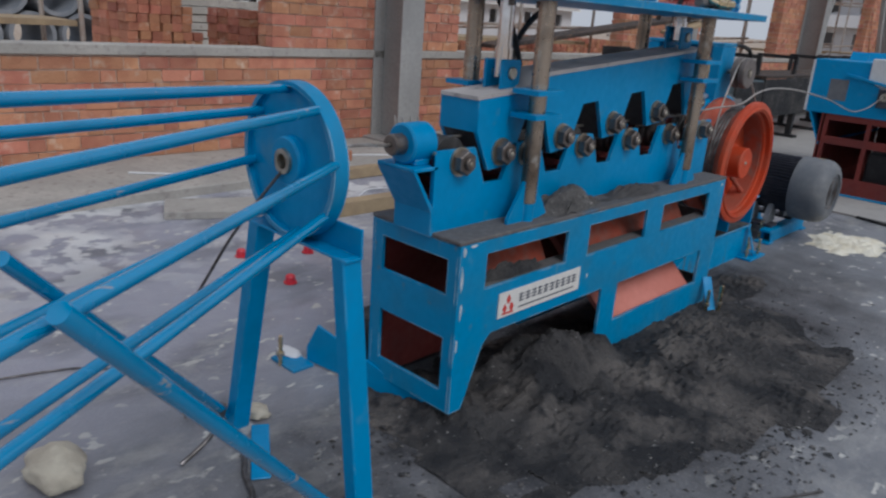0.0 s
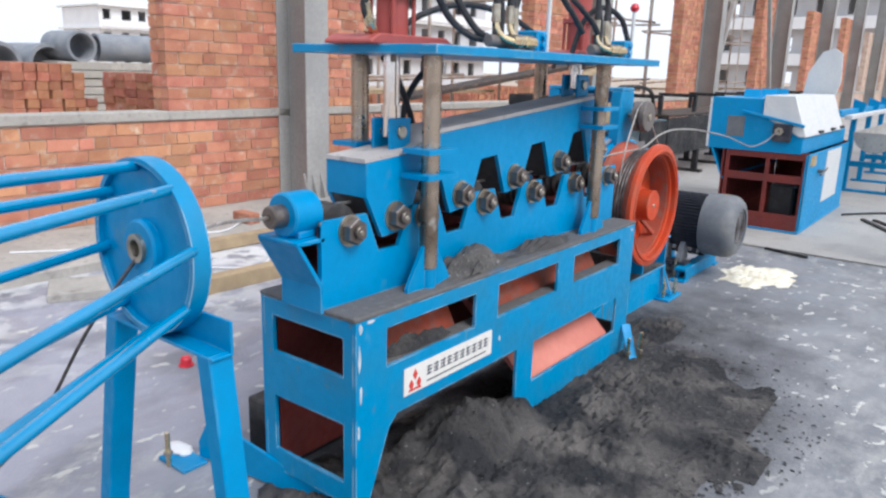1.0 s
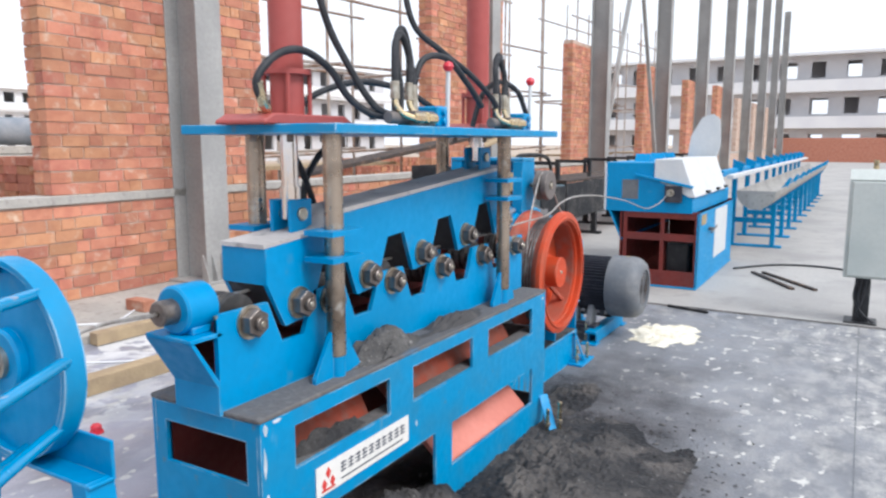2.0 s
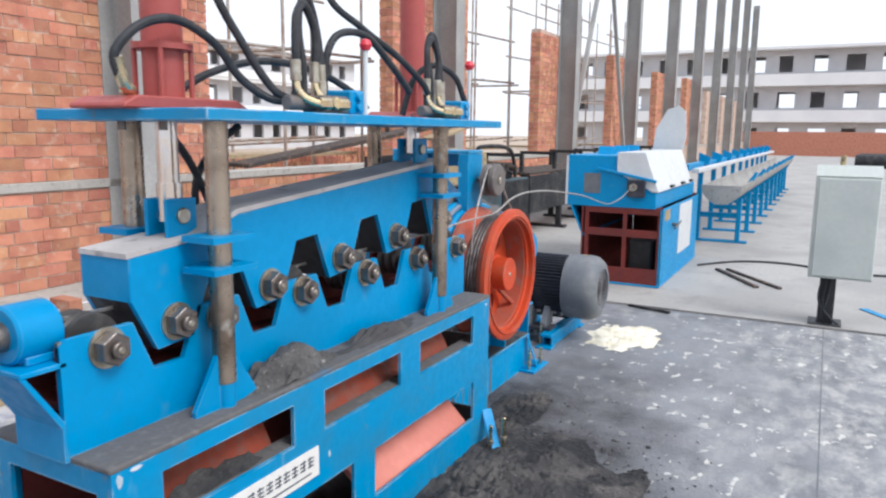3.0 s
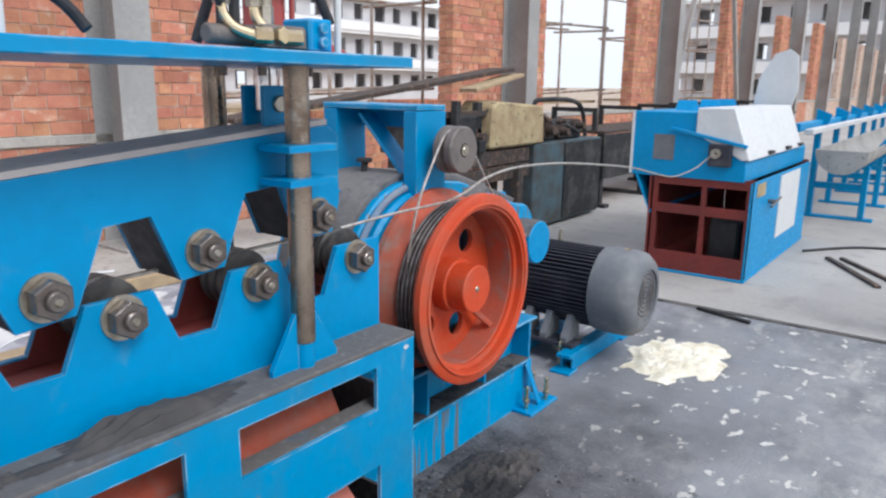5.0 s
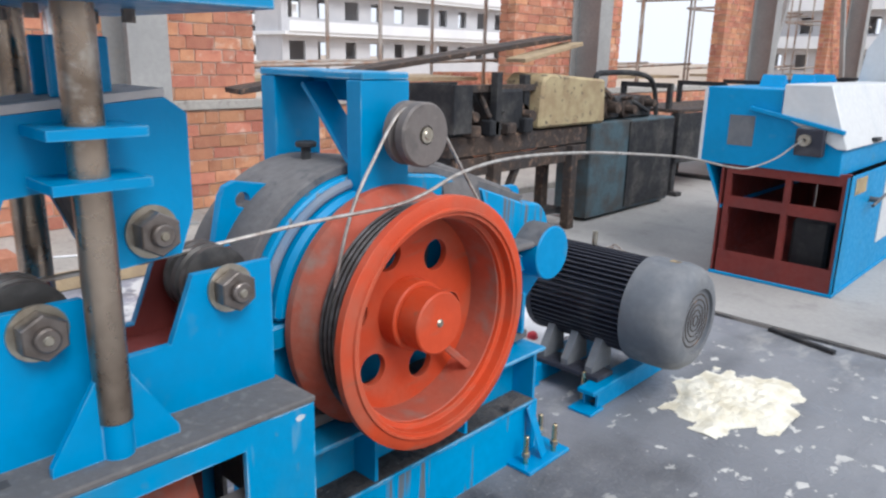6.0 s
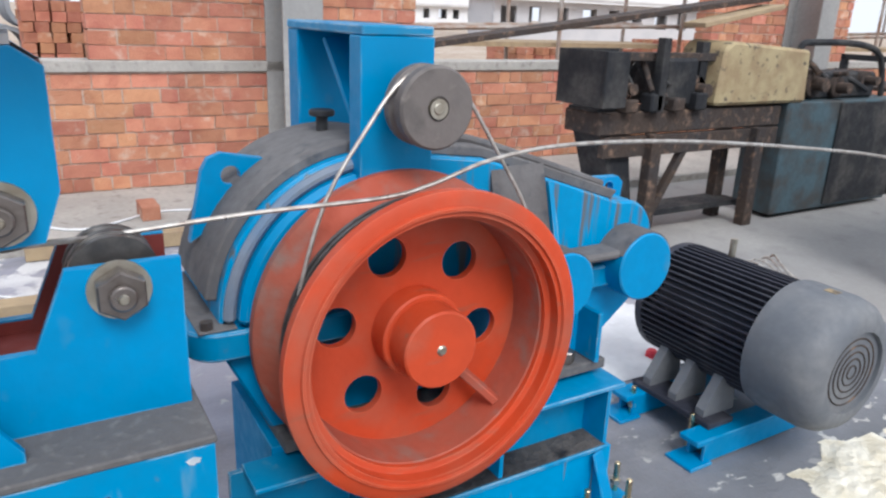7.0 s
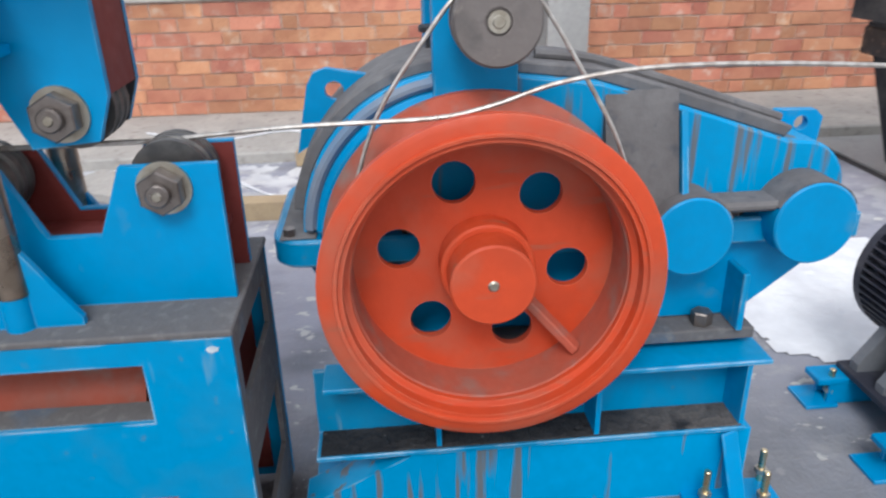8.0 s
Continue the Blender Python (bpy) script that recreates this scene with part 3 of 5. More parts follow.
for x in (PX1 - 0.016, PX0):
    part("upper_side_plate", plate(high_outline(), "x", x, x + 0.016), BLUE, machine)
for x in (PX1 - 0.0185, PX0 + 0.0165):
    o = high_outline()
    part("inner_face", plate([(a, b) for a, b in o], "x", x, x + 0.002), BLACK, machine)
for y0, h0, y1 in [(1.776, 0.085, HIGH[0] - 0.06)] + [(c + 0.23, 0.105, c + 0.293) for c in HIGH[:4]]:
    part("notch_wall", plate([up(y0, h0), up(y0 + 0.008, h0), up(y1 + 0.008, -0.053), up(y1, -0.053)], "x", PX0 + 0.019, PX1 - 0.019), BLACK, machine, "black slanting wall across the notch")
top = [up(1.768, 0.191), up(2.0, 0.191), up(2.14, 0.233), up(3.362, 0.233), up(3.362, 0.247), up(2.135, 0.247), up(1.995, 0.204), up(1.768, 0.204)]
part("beam_cover", plate(top, "x", PX0 + 0.001, PX1 - 0.002), DUST_PALE, machine, "beam cover plate furred with grey dust")
part("beam_nose", plate([up(1.772, 0.19), up(1.784, 0.19), up(1.784, 0.085), up(1.772, 0.085)], "x", PX0 + 0.001, PX1 - 0.001), BLUE, machine)
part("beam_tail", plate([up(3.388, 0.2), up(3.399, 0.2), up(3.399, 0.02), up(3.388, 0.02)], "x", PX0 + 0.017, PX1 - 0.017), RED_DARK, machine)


def roller(y, z, name):
    r = part(name, joined(lathe([(0.02, 0), (0.074, 0), (0.074, 0.016), (0.06, 0.024), (0.074, 0.032), (0.074, 0.05), (0.06, 0.058), (0.074, 0.066), (0.074, 0.082), (0.02, 0.082)], (-1.69, y, z), (1, 0, 0), 24), rod((PX0, y, z), (PX1, y, z), 0.02)), ROLLER, machine)
    part("washer", lathe([(0.0, 0), (0.049, 0), (0.049, 0.006), (0, 0.005)], (PX1, y, z), (1, 0, 0), 24, False), WASHER, r)
    part("nut", rod((PX1 + 0.005, y, z), (PX1 + 0.04, y, z), 0.041, 6, bev=0.003), NUT, r)
    part("bolt_end", rod((PX1 + 0.04, y, z), (PX1 + 0.054, y, z), 0.021, 16, bev=0.003), NUT, r)
    part("bolt_centre", lathe([(0, 0), (0.009, 0), (0.007, 0.003), (0, 0.003)], (PX1 + 0.054, y, z), (1, 0, 0), 12, False), WASHER, r)
    part("nut", rod((PX0 - 0.036, y, z), (PX0, y, z), 0.036, 6, bev=0.003), NUT, r)


for y in LOW:
    roller(y, 0.927, "lower_roller")
for y in HIGH:
    roller(y, up(y, 0)[1], "upper_roller")

# four guide posts, their feet and collars
for x, s in ((-1.49, 1), (-1.805, -1)):
    for y in (1.995, 3.195):
        p = part("guide_post", rod((x, y, 0.765), (x, y, 1.452), 0.03, 24, bev=0.003), POST, machine, "oil-stained bare steel guide post")
        f = part("post_foot", joined(rod((x, y, TZ + 0.014), (x, y, 0.766), 0.027, 16), plate([(y - 0.11, TZ + 0.014), (y + 0.11, TZ + 0.014), (y + 0.11, TZ + 0.03), (y + 0.03, 0.845), (y - 0.03, 0.845), (y - 0.11, TZ + 0.03)], "x", x - 0.007, x + 0.007), plate([(x - s * 0.03, TZ + 0.014), (x + s * 0.012, TZ + 0.014), (x + s * 0.012, TZ + 0.03), (x - s * 0.02, 0.765), (x - s * 0.03, 0.765)], "y", y - 0.006, y + 0.006)), BLUE, machine)
        for h in (0.115, 0.195):
            zc = up(y, h)[1]
            part("collar", plate([(x - 0.055, y - 0.075), (x + 0.055, y - 0.075), (x + 0.055, y + 0.075), (x - 0.055, y + 0.075)], "z", zc, zc + 0.016, [circle(x, y, 0.0305, 20)]), BLUE, machine)
part("top_plate", box(-1.945, -1.338, 1.822, 3.446, 1.447, 1.475, 0.002), BLUE_WORN, machine, "thick blue top plate carrying the hydraulics")

# two press cylinders on the top plate
for y, hb in ((1.98, 0.204), (3.24, 0.247)):
    c = part("press_cylinder", joined(rod((-1.648, y, 1.50), (-1.648, y, 2.6), 0.051, 32), rod((-1.648, y, 1.625), (-1.648, y, 1.64), 0.075, 32)), RED_CYL, machine, "red primed hydraulic press cylinder")
    part("cylinder_base", plate([(-0.2 + y, 1.474), (0.2 + y, 1.474), (0.2 + y, 1.485), (0.16 + y, 1.505), (-0.16 + y, 1.505), (-0.2 + y, 1.485)], "x", -1.75, -1.55, bev=0.004), RED_CYL, c)
    for dx, dy in ((0.048, 0.048), (-0.048, 0.048), (0.048, -0.048), (-0.048, -0.048)):
        part("tie_rod", rod((-1.648 + dx, y + dy, 1.5), (-1.648 + dx, y + dy, 1.645), 0.007, 8), RED_CYL, c)
    for dx, dy in ((0.075, 0.075), (-0.075, 0.075), (0.075, -0.075), (-0.075, -0.075)):
        part("base_bolt", rod((-1.648 + dx, y + dy, 1.424), (-1.648 + dx, y + dy, 1.446), 0.011, 6), NUT, c)
    zt = up(y, hb)[1] + 0.005
    part("piston_rod", joined(rod((-1.648, y, zt + 0.04), (-1.648, y, 1.45), 0.027, 24), rod((-1.648, y, zt + 0.03), (-1.648, y, zt + 0.13), 0.033, 24)), CHROME, machine, "bright chromed piston rod")
    cl = part("clevis_cheek", box(-1.692, -1.678, y - 0.05, y + 0.05, zt - 0.01, zt + 0.09, 0.003), BLUE, machine)
    part("clevis_cheek", box(-1.618, -1.604, y - 0.05, y + 0.05, zt - 0.01, zt + 0.09, 0.003), BLUE, machine)
    part("clevis_pin", rod((-1.70, y, zt + 0.045), (-1.594, y, zt + 0.045), 0.021, 20, bev=0.003), WASHER, cl)

# entry guide on a cantilevered shelf
GX = -1.648
part("shelf", box(-1.735, -1.56, 1.495, 1.60, 0.908, 0.92, 0.002), BLUE, machine)
part("shelf_slant", plate([(1.495, 0.908), (1.507, 0.908), (1.592, 0.775), (1.592, 0.69), (1.58, 0.69), (1.58, 0.77)], "x", -1.735, -1.56), BLUE, machine)
part("shelf_web", plate([(1.51, 0.905), (1.59, 0.905), (1.59, 0.785)], "x", -1.73, -1.722), BLUE, machine)
g = part("entry_guide", joined(rod((GX, 1.515, 0.985), (GX, 1.62, 0.985), 0.066, 32, bev=0.006), box(GX - 0.05, GX + 0.05, 1.535, 1.60, 0.92, 0.94, 0.003)), BLUE, machine)
part("guide_bush", lathe([(0.008, 0), (0.03, 0), (0.034, 0.004), (0.034, 0.05), (0.008, 0.05)], (GX, 1.468, 0.985), (0, 1, 0), 24), NUT, g)
part("key_plate", plate([(1.585, 0.91), (1.615, 0.91), (1.61, 0.965), (1.585, 0.965)], "x", -1.575, -1.565), WASHER, g)

# name plate
sign = part("name_plate", box(TX1 + 0.001, TX1 + 0.004, 1.811, 2.308, 0.381, 0.475), WHITE_SIGN, machine, "white maker's plate with red emblem")
for dy, dz in ((0, 0.0), (-0.019, -0.032), (0.019, -0.032)):
    yc, zc = 1.865 + dy, 0.444 + dz
    part("emblem_shape", plate([(yc, zc - 0.019), (yc + 0.012, zc), (yc, zc + 0.019), (yc - 0.012, zc)], "x", TX1 + 0.0045, TX1 + 0.0055), SIGN_RED, sign)
part("emblem_bar", box(TX1 + 0.0045, TX1 + 0.0055, 1.834, 1.896, 0.39, 0.397), SIGN_RED, sign)
for i in range(10):
    y = 1.925 + i * 0.0365
    for k in range(3):
        part("print_stroke", box(TX1 + 0.0045, TX1 + 0.0055, y, y + 0.027, 0.422 + 0.012 * k, 0.4272 + 0.012 * k), SIGN_INK, sign)
    part("print_stroke", box(TX1 + 0.0045, TX1 + 0.0055, y + 0.008 + 0.004 * (i % 3), y + 0.0125 + 0.004 * (i % 3), 0.42, 0.455), SIGN_INK, sign)
part("print_line", box(TX1 + 0.0045, TX1 + 0.0055, 1.925, 2.27, 0.398, 0.4035), GREYPAINT, sign)

# angle brackets and floor bolts
part("floor_bracket", bar((-1.42, 3.535, 0.17), (-1.34, 3.47, 0.02), 0.05, 0.008), BLUE, machine)
wing = plate([(-0.72, 0.0), (0.0, 0.0), (0.0, 0.035), (-0.3, 0.085), (-0.66, 0.17), (-0.72, 0.06)], "y", 0.0, 0.01)
wing.transform(pose(-1.46, 1.64, 0.01, 0, 0, 8))
part("floor_wing", wing, BLUE, machine)
part("wing_foot", box(-2.28, -2.12, 1.44, 1.54, 0.0, 0.012, 0.002), BLUE, machine)


def floor_bolt(x, y, h=0.10):
    b = thing("anchor_bolt", (x, y, 0), "yellow zinc anchor bolt standing in the floor", "bolt", "anchor bolts round the machines")
    part("stud", rod((x, y, 0), (x, y, h), 0.009, 10, bev=0.002), BRASS, b)
    part("nut", rod((x, y, h * 0.35), (x, y, h * 0.35 + 0.014), 0.016, 6), WASHER, b)


for bx, by, bh in ((-1.36, 3.455, 0.13), (-1.315, 3.50, 0.16), (-1.62, 4.60, 0.12), (-1.60, 4.74, 0.12), (-1.69, 4.78, 0.11), (-2.21, 1.44, 0.13), (-1.76, 5.18, 0.13), (-1.71, 5.62, 0.12), (-2.0, 5.15, 0.12)):
    floor_bolt(bx, by, bh)

# scale that has fallen from the rollers
single("scale_heap_small", rough_mound(-1.565, -1.445, 2.02, 2.5, 0.085, 3.1, 30, 0.6), DUST, "heap of dark grey mill scale on the table edge", "scale heap", "", "stuff").location.z = TZ + 0.0145
single("scale_heap_small", rough_mound(-1.56, -1.45, 2.5, 3.05, 0.05, 5.7, 30, 0.8), FINE, "heap of dark grey mill scale on the table edge", "scale heap", "", "stuff").location.z = TZ + 0.0145
under_table = rough_mound(-1.88, -1.12, 1.66, 2.85, 0.2, 8.3, 80, 1.0, 0.05)
beside_table = rough_mound(-1.66, -0.66, 1.4, 3.8, 0.075, 1.3, 170, 1.1, 0.05)
HEAPS = [BVHTree.FromBMesh(under_table), BVHTree.FromBMesh(beside_table)]
heap = single("scale_heap", beside_table, SWARF, "spread heap of black mill scale beside the straightener", "scale heap", "", "stuff")
heap.location.z = 0.0015
for x, y, w, d, h, sd in ((-1.16, 3.22, 0.42, 0.5, 0.07, 2.6), (-0.98, 2.85, 0.5, 0.6, 0.06, 9.4), (-0.72, 2.8, 0.36, 0.5, 0.045, 5.2), (-1.12, 2.05, 0.6, 0.8, 0.05, 3.9), (-1.45, 3.95, 0.3, 0.7, 0.03, 4.7), (-1.55, 1.68, 0.6, 0.5, 0.1, 6.6)):
    single("scale_clump", rough_mound(x - w / 2, x + w / 2, y - d / 2, y + d / 2, h, sd, 56, 1.2, 0.045), SWARF, "ragged clump of black oily mill scale on the floor", "scale heap", "", "stuff").location.z = 0.002


def scale_flakes(seed, count):
    """Loose curled flakes of scale, thickest near the table, each a thin bent chip."""
    r = random.Random(seed)
    bm = bmesh.new()
    for _ in range(count):
        u = r.random() ** 2.2
        x = -1.62 + 1.15 * u + r.uniform(-0.08, 0.08)
        y = r.gauss(2.5, 0.72)
        if not 1.15 < y < 4.4:
            continue
        z = 0.004
        for tree in HEAPS:
            spot = tree.ray_cast(Vector((x, y, 1.0)), Vector((0, 0, -1)))[0]
            if spot:
                z = max(z, spot.z)
        z += 0.002 + r.uniform(0, 0.003)
        size = r.uniform(0.003, 0.011) if r.random() < 0.93 else r.uniform(0.011, 0.022)
        a, lift = r.uniform(0, 6.283), r.uniform(0.1, 0.6) * size
        c, s_ = math.cos(a) * size, math.sin(a) * size
        k = r.uniform(0.25, 0.7)
        top = [(x + c, y + s_, z), (x - s_ * k, y + c * k, z + lift), (x - c, y - s_, z), (x + s_ * k, y - c * k, z + lift * 0.5)]
        up_ = [bm.verts.new(p) for p in top]
        low = [bm.verts.new((p[0], p[1], p[2] - 0.002)) for p in top]
        bm.faces.new(up_)
        bm.faces.new(low[::-1])
        for i in range(4):
            bm.faces.new((up_[i], low[i], low[(i + 1) % 4], up_[(i + 1) % 4]))
    return bm


single("scale_flakes", scale_flakes(31, 3600), FLAKE, "scattered flakes of mill scale over the heap and floor", "scale flakes", "", "stuff").location.z = 0.001
single("scale_heap", under_table, SWARF, "heap of dark mill scale under the straightener table", "scale heap", "", "stuff").location.z = 0.002

for y0, y1, sd in ((1.78, 2.1, 4.4),):
    single("scale_heap_small", rough_mound(-1.50, -1.45, y0, y1, 0.07, sd, 24, 0.7), SWARF, "dark mill scale lying inside the table", "scale heap", "", "stuff").location.z = 0.5125

single("scale_tray", box(-2.12, -1.885, 1.72, 2.2, 0.0, 0.2, 0.006), IRON, "black steel scale tray standing behind the table leg", "tray")

scr = random.Random(12)
for y0, z0, w, hh in ((1.605, 0.645, 0.022, 0.038), (1.603, 0.52, 0.016, 0.10), (1.61, 0.42, 0.014, 0.07), (1.635, 0.672, 0.05, 0.012), (2.36, 0.41, 0.012, 0.03), (3.52, 0.655, 0.03, 0.015), (1.602, 0.31, 0.012, 0.05)):
    o = [(y0 + w * (0.5 + 0.5 * scr.uniform(0.55, 1.0) * math.cos(a)), z0 + hh * (0.5 + 0.5 * scr.uniform(0.55, 1.0) * math.sin(a))) for a in [2 * math.pi * k / 11 for k in range(11)]]
    part("paint_scrape", plate(o, "x", TX1, TX1 + 0.0012), BARE, machine, "pale patch where the paint is scraped")

# ---- pulling drum with its reducer ----
DY, DZ, DR = 4.057, 0.701, 0.342
drive = thing("drive_unit", (-1.9, 4.2, 0), "blue gear reducer on a steel base with an orange pulling drum", "machine")
drum = part("drum", lathe([(DR, 0.0), (DR, 0.022), (DR - 0.012, 0.028), (0.292, 0.028), (0.292, 0.0), (0.279, -0.004), (0.279, -0.02), (0.322, -0.012)], (-1.548, DY, DZ), (1, 0, 0), 72), ORANGE, drive, "orange-red painted spoked cable drum")
part("barrel", lathe([(0.290, -0.006), (0.276, -0.02), (0.276, -0.12), (0.292, -0.12), (0.30, -0.04), (0.318, -0.014)], (-1.548, DY, DZ), (1, 0, 0), 72), ORANGE_DUSTY, drum, "dust-dulled orange barrel of the drum")
part("rear_flange", lathe([(0.293, -0.119), (0.296, -0.125), (DR - 0.006, -0.165), (DR, -0.172), (DR, -0.195), (0.277, -0.195), (0.277, -0.119)], (-1.548, DY, DZ), (1, 0, 0), 72), ORANGE_DUSTY, drum, "dust-dulled sloping rear flange")
holes = [circle(DY + 0.182 * math.cos(a), DZ + 0.182 * math.sin(a), 0.045, 24) for a in [radians(50 + 60 * i) for i in range(6)]]
part("web", plate(circle(DY, DZ, 0.277, 64), "x", -1.69, -1.67, holes), ORANGE, drum)
part("hub", joined(rod((-1.75, DY, DZ), (-1.61, DY, DZ), 0.098, 40, bev=0.004), rod((-1.61, DY, DZ), (-1.535, DY, DZ), 0.086, 40, bev=0.004)), ORANGE, drum)
part("rim_bead", lathe([(0.300, 0.026), (0.312, 0.026), (0.309, 0.035), (0.303, 0.035)], (-1.548, DY, DZ), (1, 0, 0), 64), ORANGE, drum)
part("centre_mark", lathe([(0, 0), (0.012, 0), (0.008, 0.004), (0, 0.004)], (-1.535, DY, DZ), (1, 0, 0), 12, False), WASHER, drum)
for a in (-46,):
    ca, sa = math.cos(radians(a)), math.sin(radians(a))
    part("rib", bar((-1.66, DY + 0.1 * ca, DZ + 0.1 * sa), (-1.6, DY + 0.274 * ca, DZ + 0.274 * sa), 0.03, 0.02), ORANGE_DUSTY, drum)
for i in range(4):
    x = -1.598 - 0.017 * i
    part("wire_turn", lathe([(0.302 + 0.006 * math.cos(t), 0.006 * math.sin(t)) for t in [2 * math.pi * k / 6 for k in range(6)]], (x, DY, DZ), (1, 0, 0), 64), ROPE, drum)

# reducer housing
def arc(cy, cz, r, a0, a1, n=20):
    return [(cy + r * math.cos(radians(a0 + (a1 - a0) * i / n)), cz + r * math.sin(radians(a0 + (a1 - a0) * i / n))) for i in range(n + 1)]


HX0, HX1 = -2.16, -1.80
shape = [(3.665, 0.72)] + arc(4.02, 0.72, 0.35, 180, 78, 20) + [(4.32, 1.035), (4.51, 0.975), (4.77, 0.887)] + arc(4.79, 0.765, 0.125, 70, 0, 8) + [(4.915, 0.72)]
upper = part("upper_housing", plate(shape, "x", HX0, HX1, bev=0.006), BLUE_STREAK, drive)
cover = arc(4.02, 0.72, 0.374, 172, 78, 20) + [(4.33, 1.06), (4.53, 0.998), (4.79, 0.91)]
inner = arc(4.02, 0.72, 0.348, 172, 78, 20) + [(4.32, 1.034), (4.51, 0.974), (4.77, 0.886)]
part("housing_lip", plate(cover + inner[::-1], "x", HX0 + 0.04, HX1 - 0.03, bev=0.004), CROWN, drive, "crown of the housing grey with grime")
part("cover_ridge", tube([(HX1 - 0.1, 4.2, 1.085), (HX1 - 0.1, 4.33, 1.067), (HX1 - 0.1, 4.53, 1.004), (HX1 - 0.1, 4.79, 0.915)], 0.012, 8, 4), CROWN, drive)
rim = arc(4.02, 0.72, 0.318, 178, 70, 24)
part("gear_cover", plate(rim + arc(4.02, 0.72, 0.2, 70, 178, 16), "x", HX1, HX1 + 0.045, bev=0.012), BLUE, drive, "raised blue rim of the gear cover")
step = arc(4.02, 0.72, 0.345, 178, 80, 24)
part("cover_step", plate(step + arc(4.02, 0.72, 0.319, 80, 178, 24), "x", HX1 - 0.002, HX1 + 0.022, bev=0.009), HAZE_BLUE, drive, "pale dusty step round the gear cover")
part("lifting_lug", plate([(3.655, 0.86), (3.69, 1.02), (3.705, 1.045), (3.735, 1.056), (3.88, 1.03), (3.8, 0.95)], "x", -1.995, -1.97, [circle(3.752, 1.005, 0.022, 16)]), BLUE, drive)
part("lifting_lug", plate([(4.78, 0.82), (4.80, 0.90), (4.825, 0.917), (4.92, 0.914), (4.94, 0.895), (4.93, 0.76)], "x", -1.99, -1.965, [circle(4.886, 0.882, 0.018, 16)]), BLUE, drive)
flange_outline = [(HX1 + 0.04, 4.95), (HX0 - 0.02, 4.95), (HX0 - 0.02, 3.67)] + arc(HX0 + 0.05, 3.67, 0.07, 180, 270, 8) + arc(HX1 - 0.03, 3.67, 0.07, 270, 360, 8)
part("split_flange", plate(flange_outline, "z", 0.658, 0.722, bev=0.005), BLUE_WORN, drive)
part("flange_grime", box(HX0, HX1 + 0.03, 3.62, 3.70, 0.7225, 0.728, 0.002), CROWN, drive)
part("lower_housing", plate([(3.77, 0.45), (4.70, 0.45), (4.93, 0.64), (4.93, 0.657), (3.67, 0.657)], "x", HX0, HX1, bev=0.006), BLUE, drive)
part("lower_foot", box(HX0 - 0.04, HX1 + 0.07, 3.78, 4.72, 0.42, 0.45, 0.003), BLUE_DUSTY_SHADE, drive)
for y, z, r in ((4.525, 0.706, 0.092), (4.803, 0.722, 0.096)):
    cap = part("bearing_cap", rod((HX1, y, z), (-1.70, y, z), r, 40, bev=0.004), BLUE, drive)
    part("cap_grime", plate(arc(y, z, r + 0.004, 25, 155, 14) + arc(y, z, r - 0.002, 155, 25, 14), "x", HX1, -1.706), CROWN, cap, "grey grime lying on the cap")
for y in (3.64, 3.9, 4.3, 4.66, 4.92):
    part("flange_bolt", rod((HX1 + 0.012, y, 0.722), (HX1 + 0.012, y, 0.745), 0.014, 6), NUT, drive)
part("rib", plate([(HX1, 0.79), (HX1 + 0.075, 0.79), (HX1 + 0.02, 0.97), (HX1, 0.97)], "y", 4.50, 4.514), BLUE_WORN, drive)
part("rib", box(HX1 - 0.05, HX1 + 0.085, 4.665, 4.68, 0.452, 0.60, 0.002), BLUE_WORN, drive)
part("foot_nut", rod((HX1 + 0.035, 4.60, 0.45), (HX1 + 0.035, 4.60, 0.485), 0.026, 6, bev=0.003), NUT, drive)
part("dust_ledge", box(HX1, HX1 + 0.085, 4.56, 4.76, 0.752, 0.775, 0.008), CROWN, drive)
part("shoulder", plate([(HX1 - 0.002, 0.74), (HX1 + 0.06, 0.74), (HX1 + 0.06, 0.80), (HX1 - 0.002, 1.015)], "y", 4.335, 4.497), CROWN, drive, "grime-covered sloping shoulder")
part("breather", joined(rod((-2.0, 3.98, 1.09), (-2.0, 3.98, 1.125), 0.014, 12), rod((-2.0, 3.98, 1.125), (-2.0, 3.98, 1.14), 0.03, 16, bev=0.003)), BLACK, drive)

# steel base
BX = -1.67
part("base_channel", joined(box(BX - 0.10, BX + 0.01, 3.69, 4.74, 0.388, 0.40, 0.002), box(BX - 0.10, BX - 0.088, 3.66, 4.70, 0.212, 0.388), box(BX - 0.10, BX + 0.01, 3.66, 4.70, 0.20, 0.212, 0.002)), BLUE_WORN, drive)
part("base_ledge_dust", box(BX - 0.085, BX + 0.004, 3.67, 4.69, 0.2125, 0.217), SWARF, drive)
part("base_beam", plate([(3.62, 0.0), (4.72, 0.0), (4.72, 0.2), (3.9, 0.2), (3.62, 0.06)], "x", BX - 0.10, BX), BLUE_STREAK, drive)
part("base_frame", box(-2.12, BX - 0.101, 3.76, 4.72, 0.02, 0.418, 0.002), BLUE, drive)
part("base_rail", box(-2.2, BX - 0.101, 3.64, 3.699, 0.0, 0.06, 0.002), BLUE, drive)
for y in (3.95, 4.33, 4.69):
    part("stiffener", box(BX - 0.087, BX + 0.003, y - 0.006, y + 0.006, 0.213, 0.387), BLUE, drive)
part("floor_brace", bar((-1.66, 4.66, 0.20), (-1.60, 4.68, 0.02), 0.05, 0.008), BLUE, drive)
part("foot_plate", box(-1.70, -1.57, 4.56, 4.80, 0.0, 0.014, 0.002), BLUE, drive)

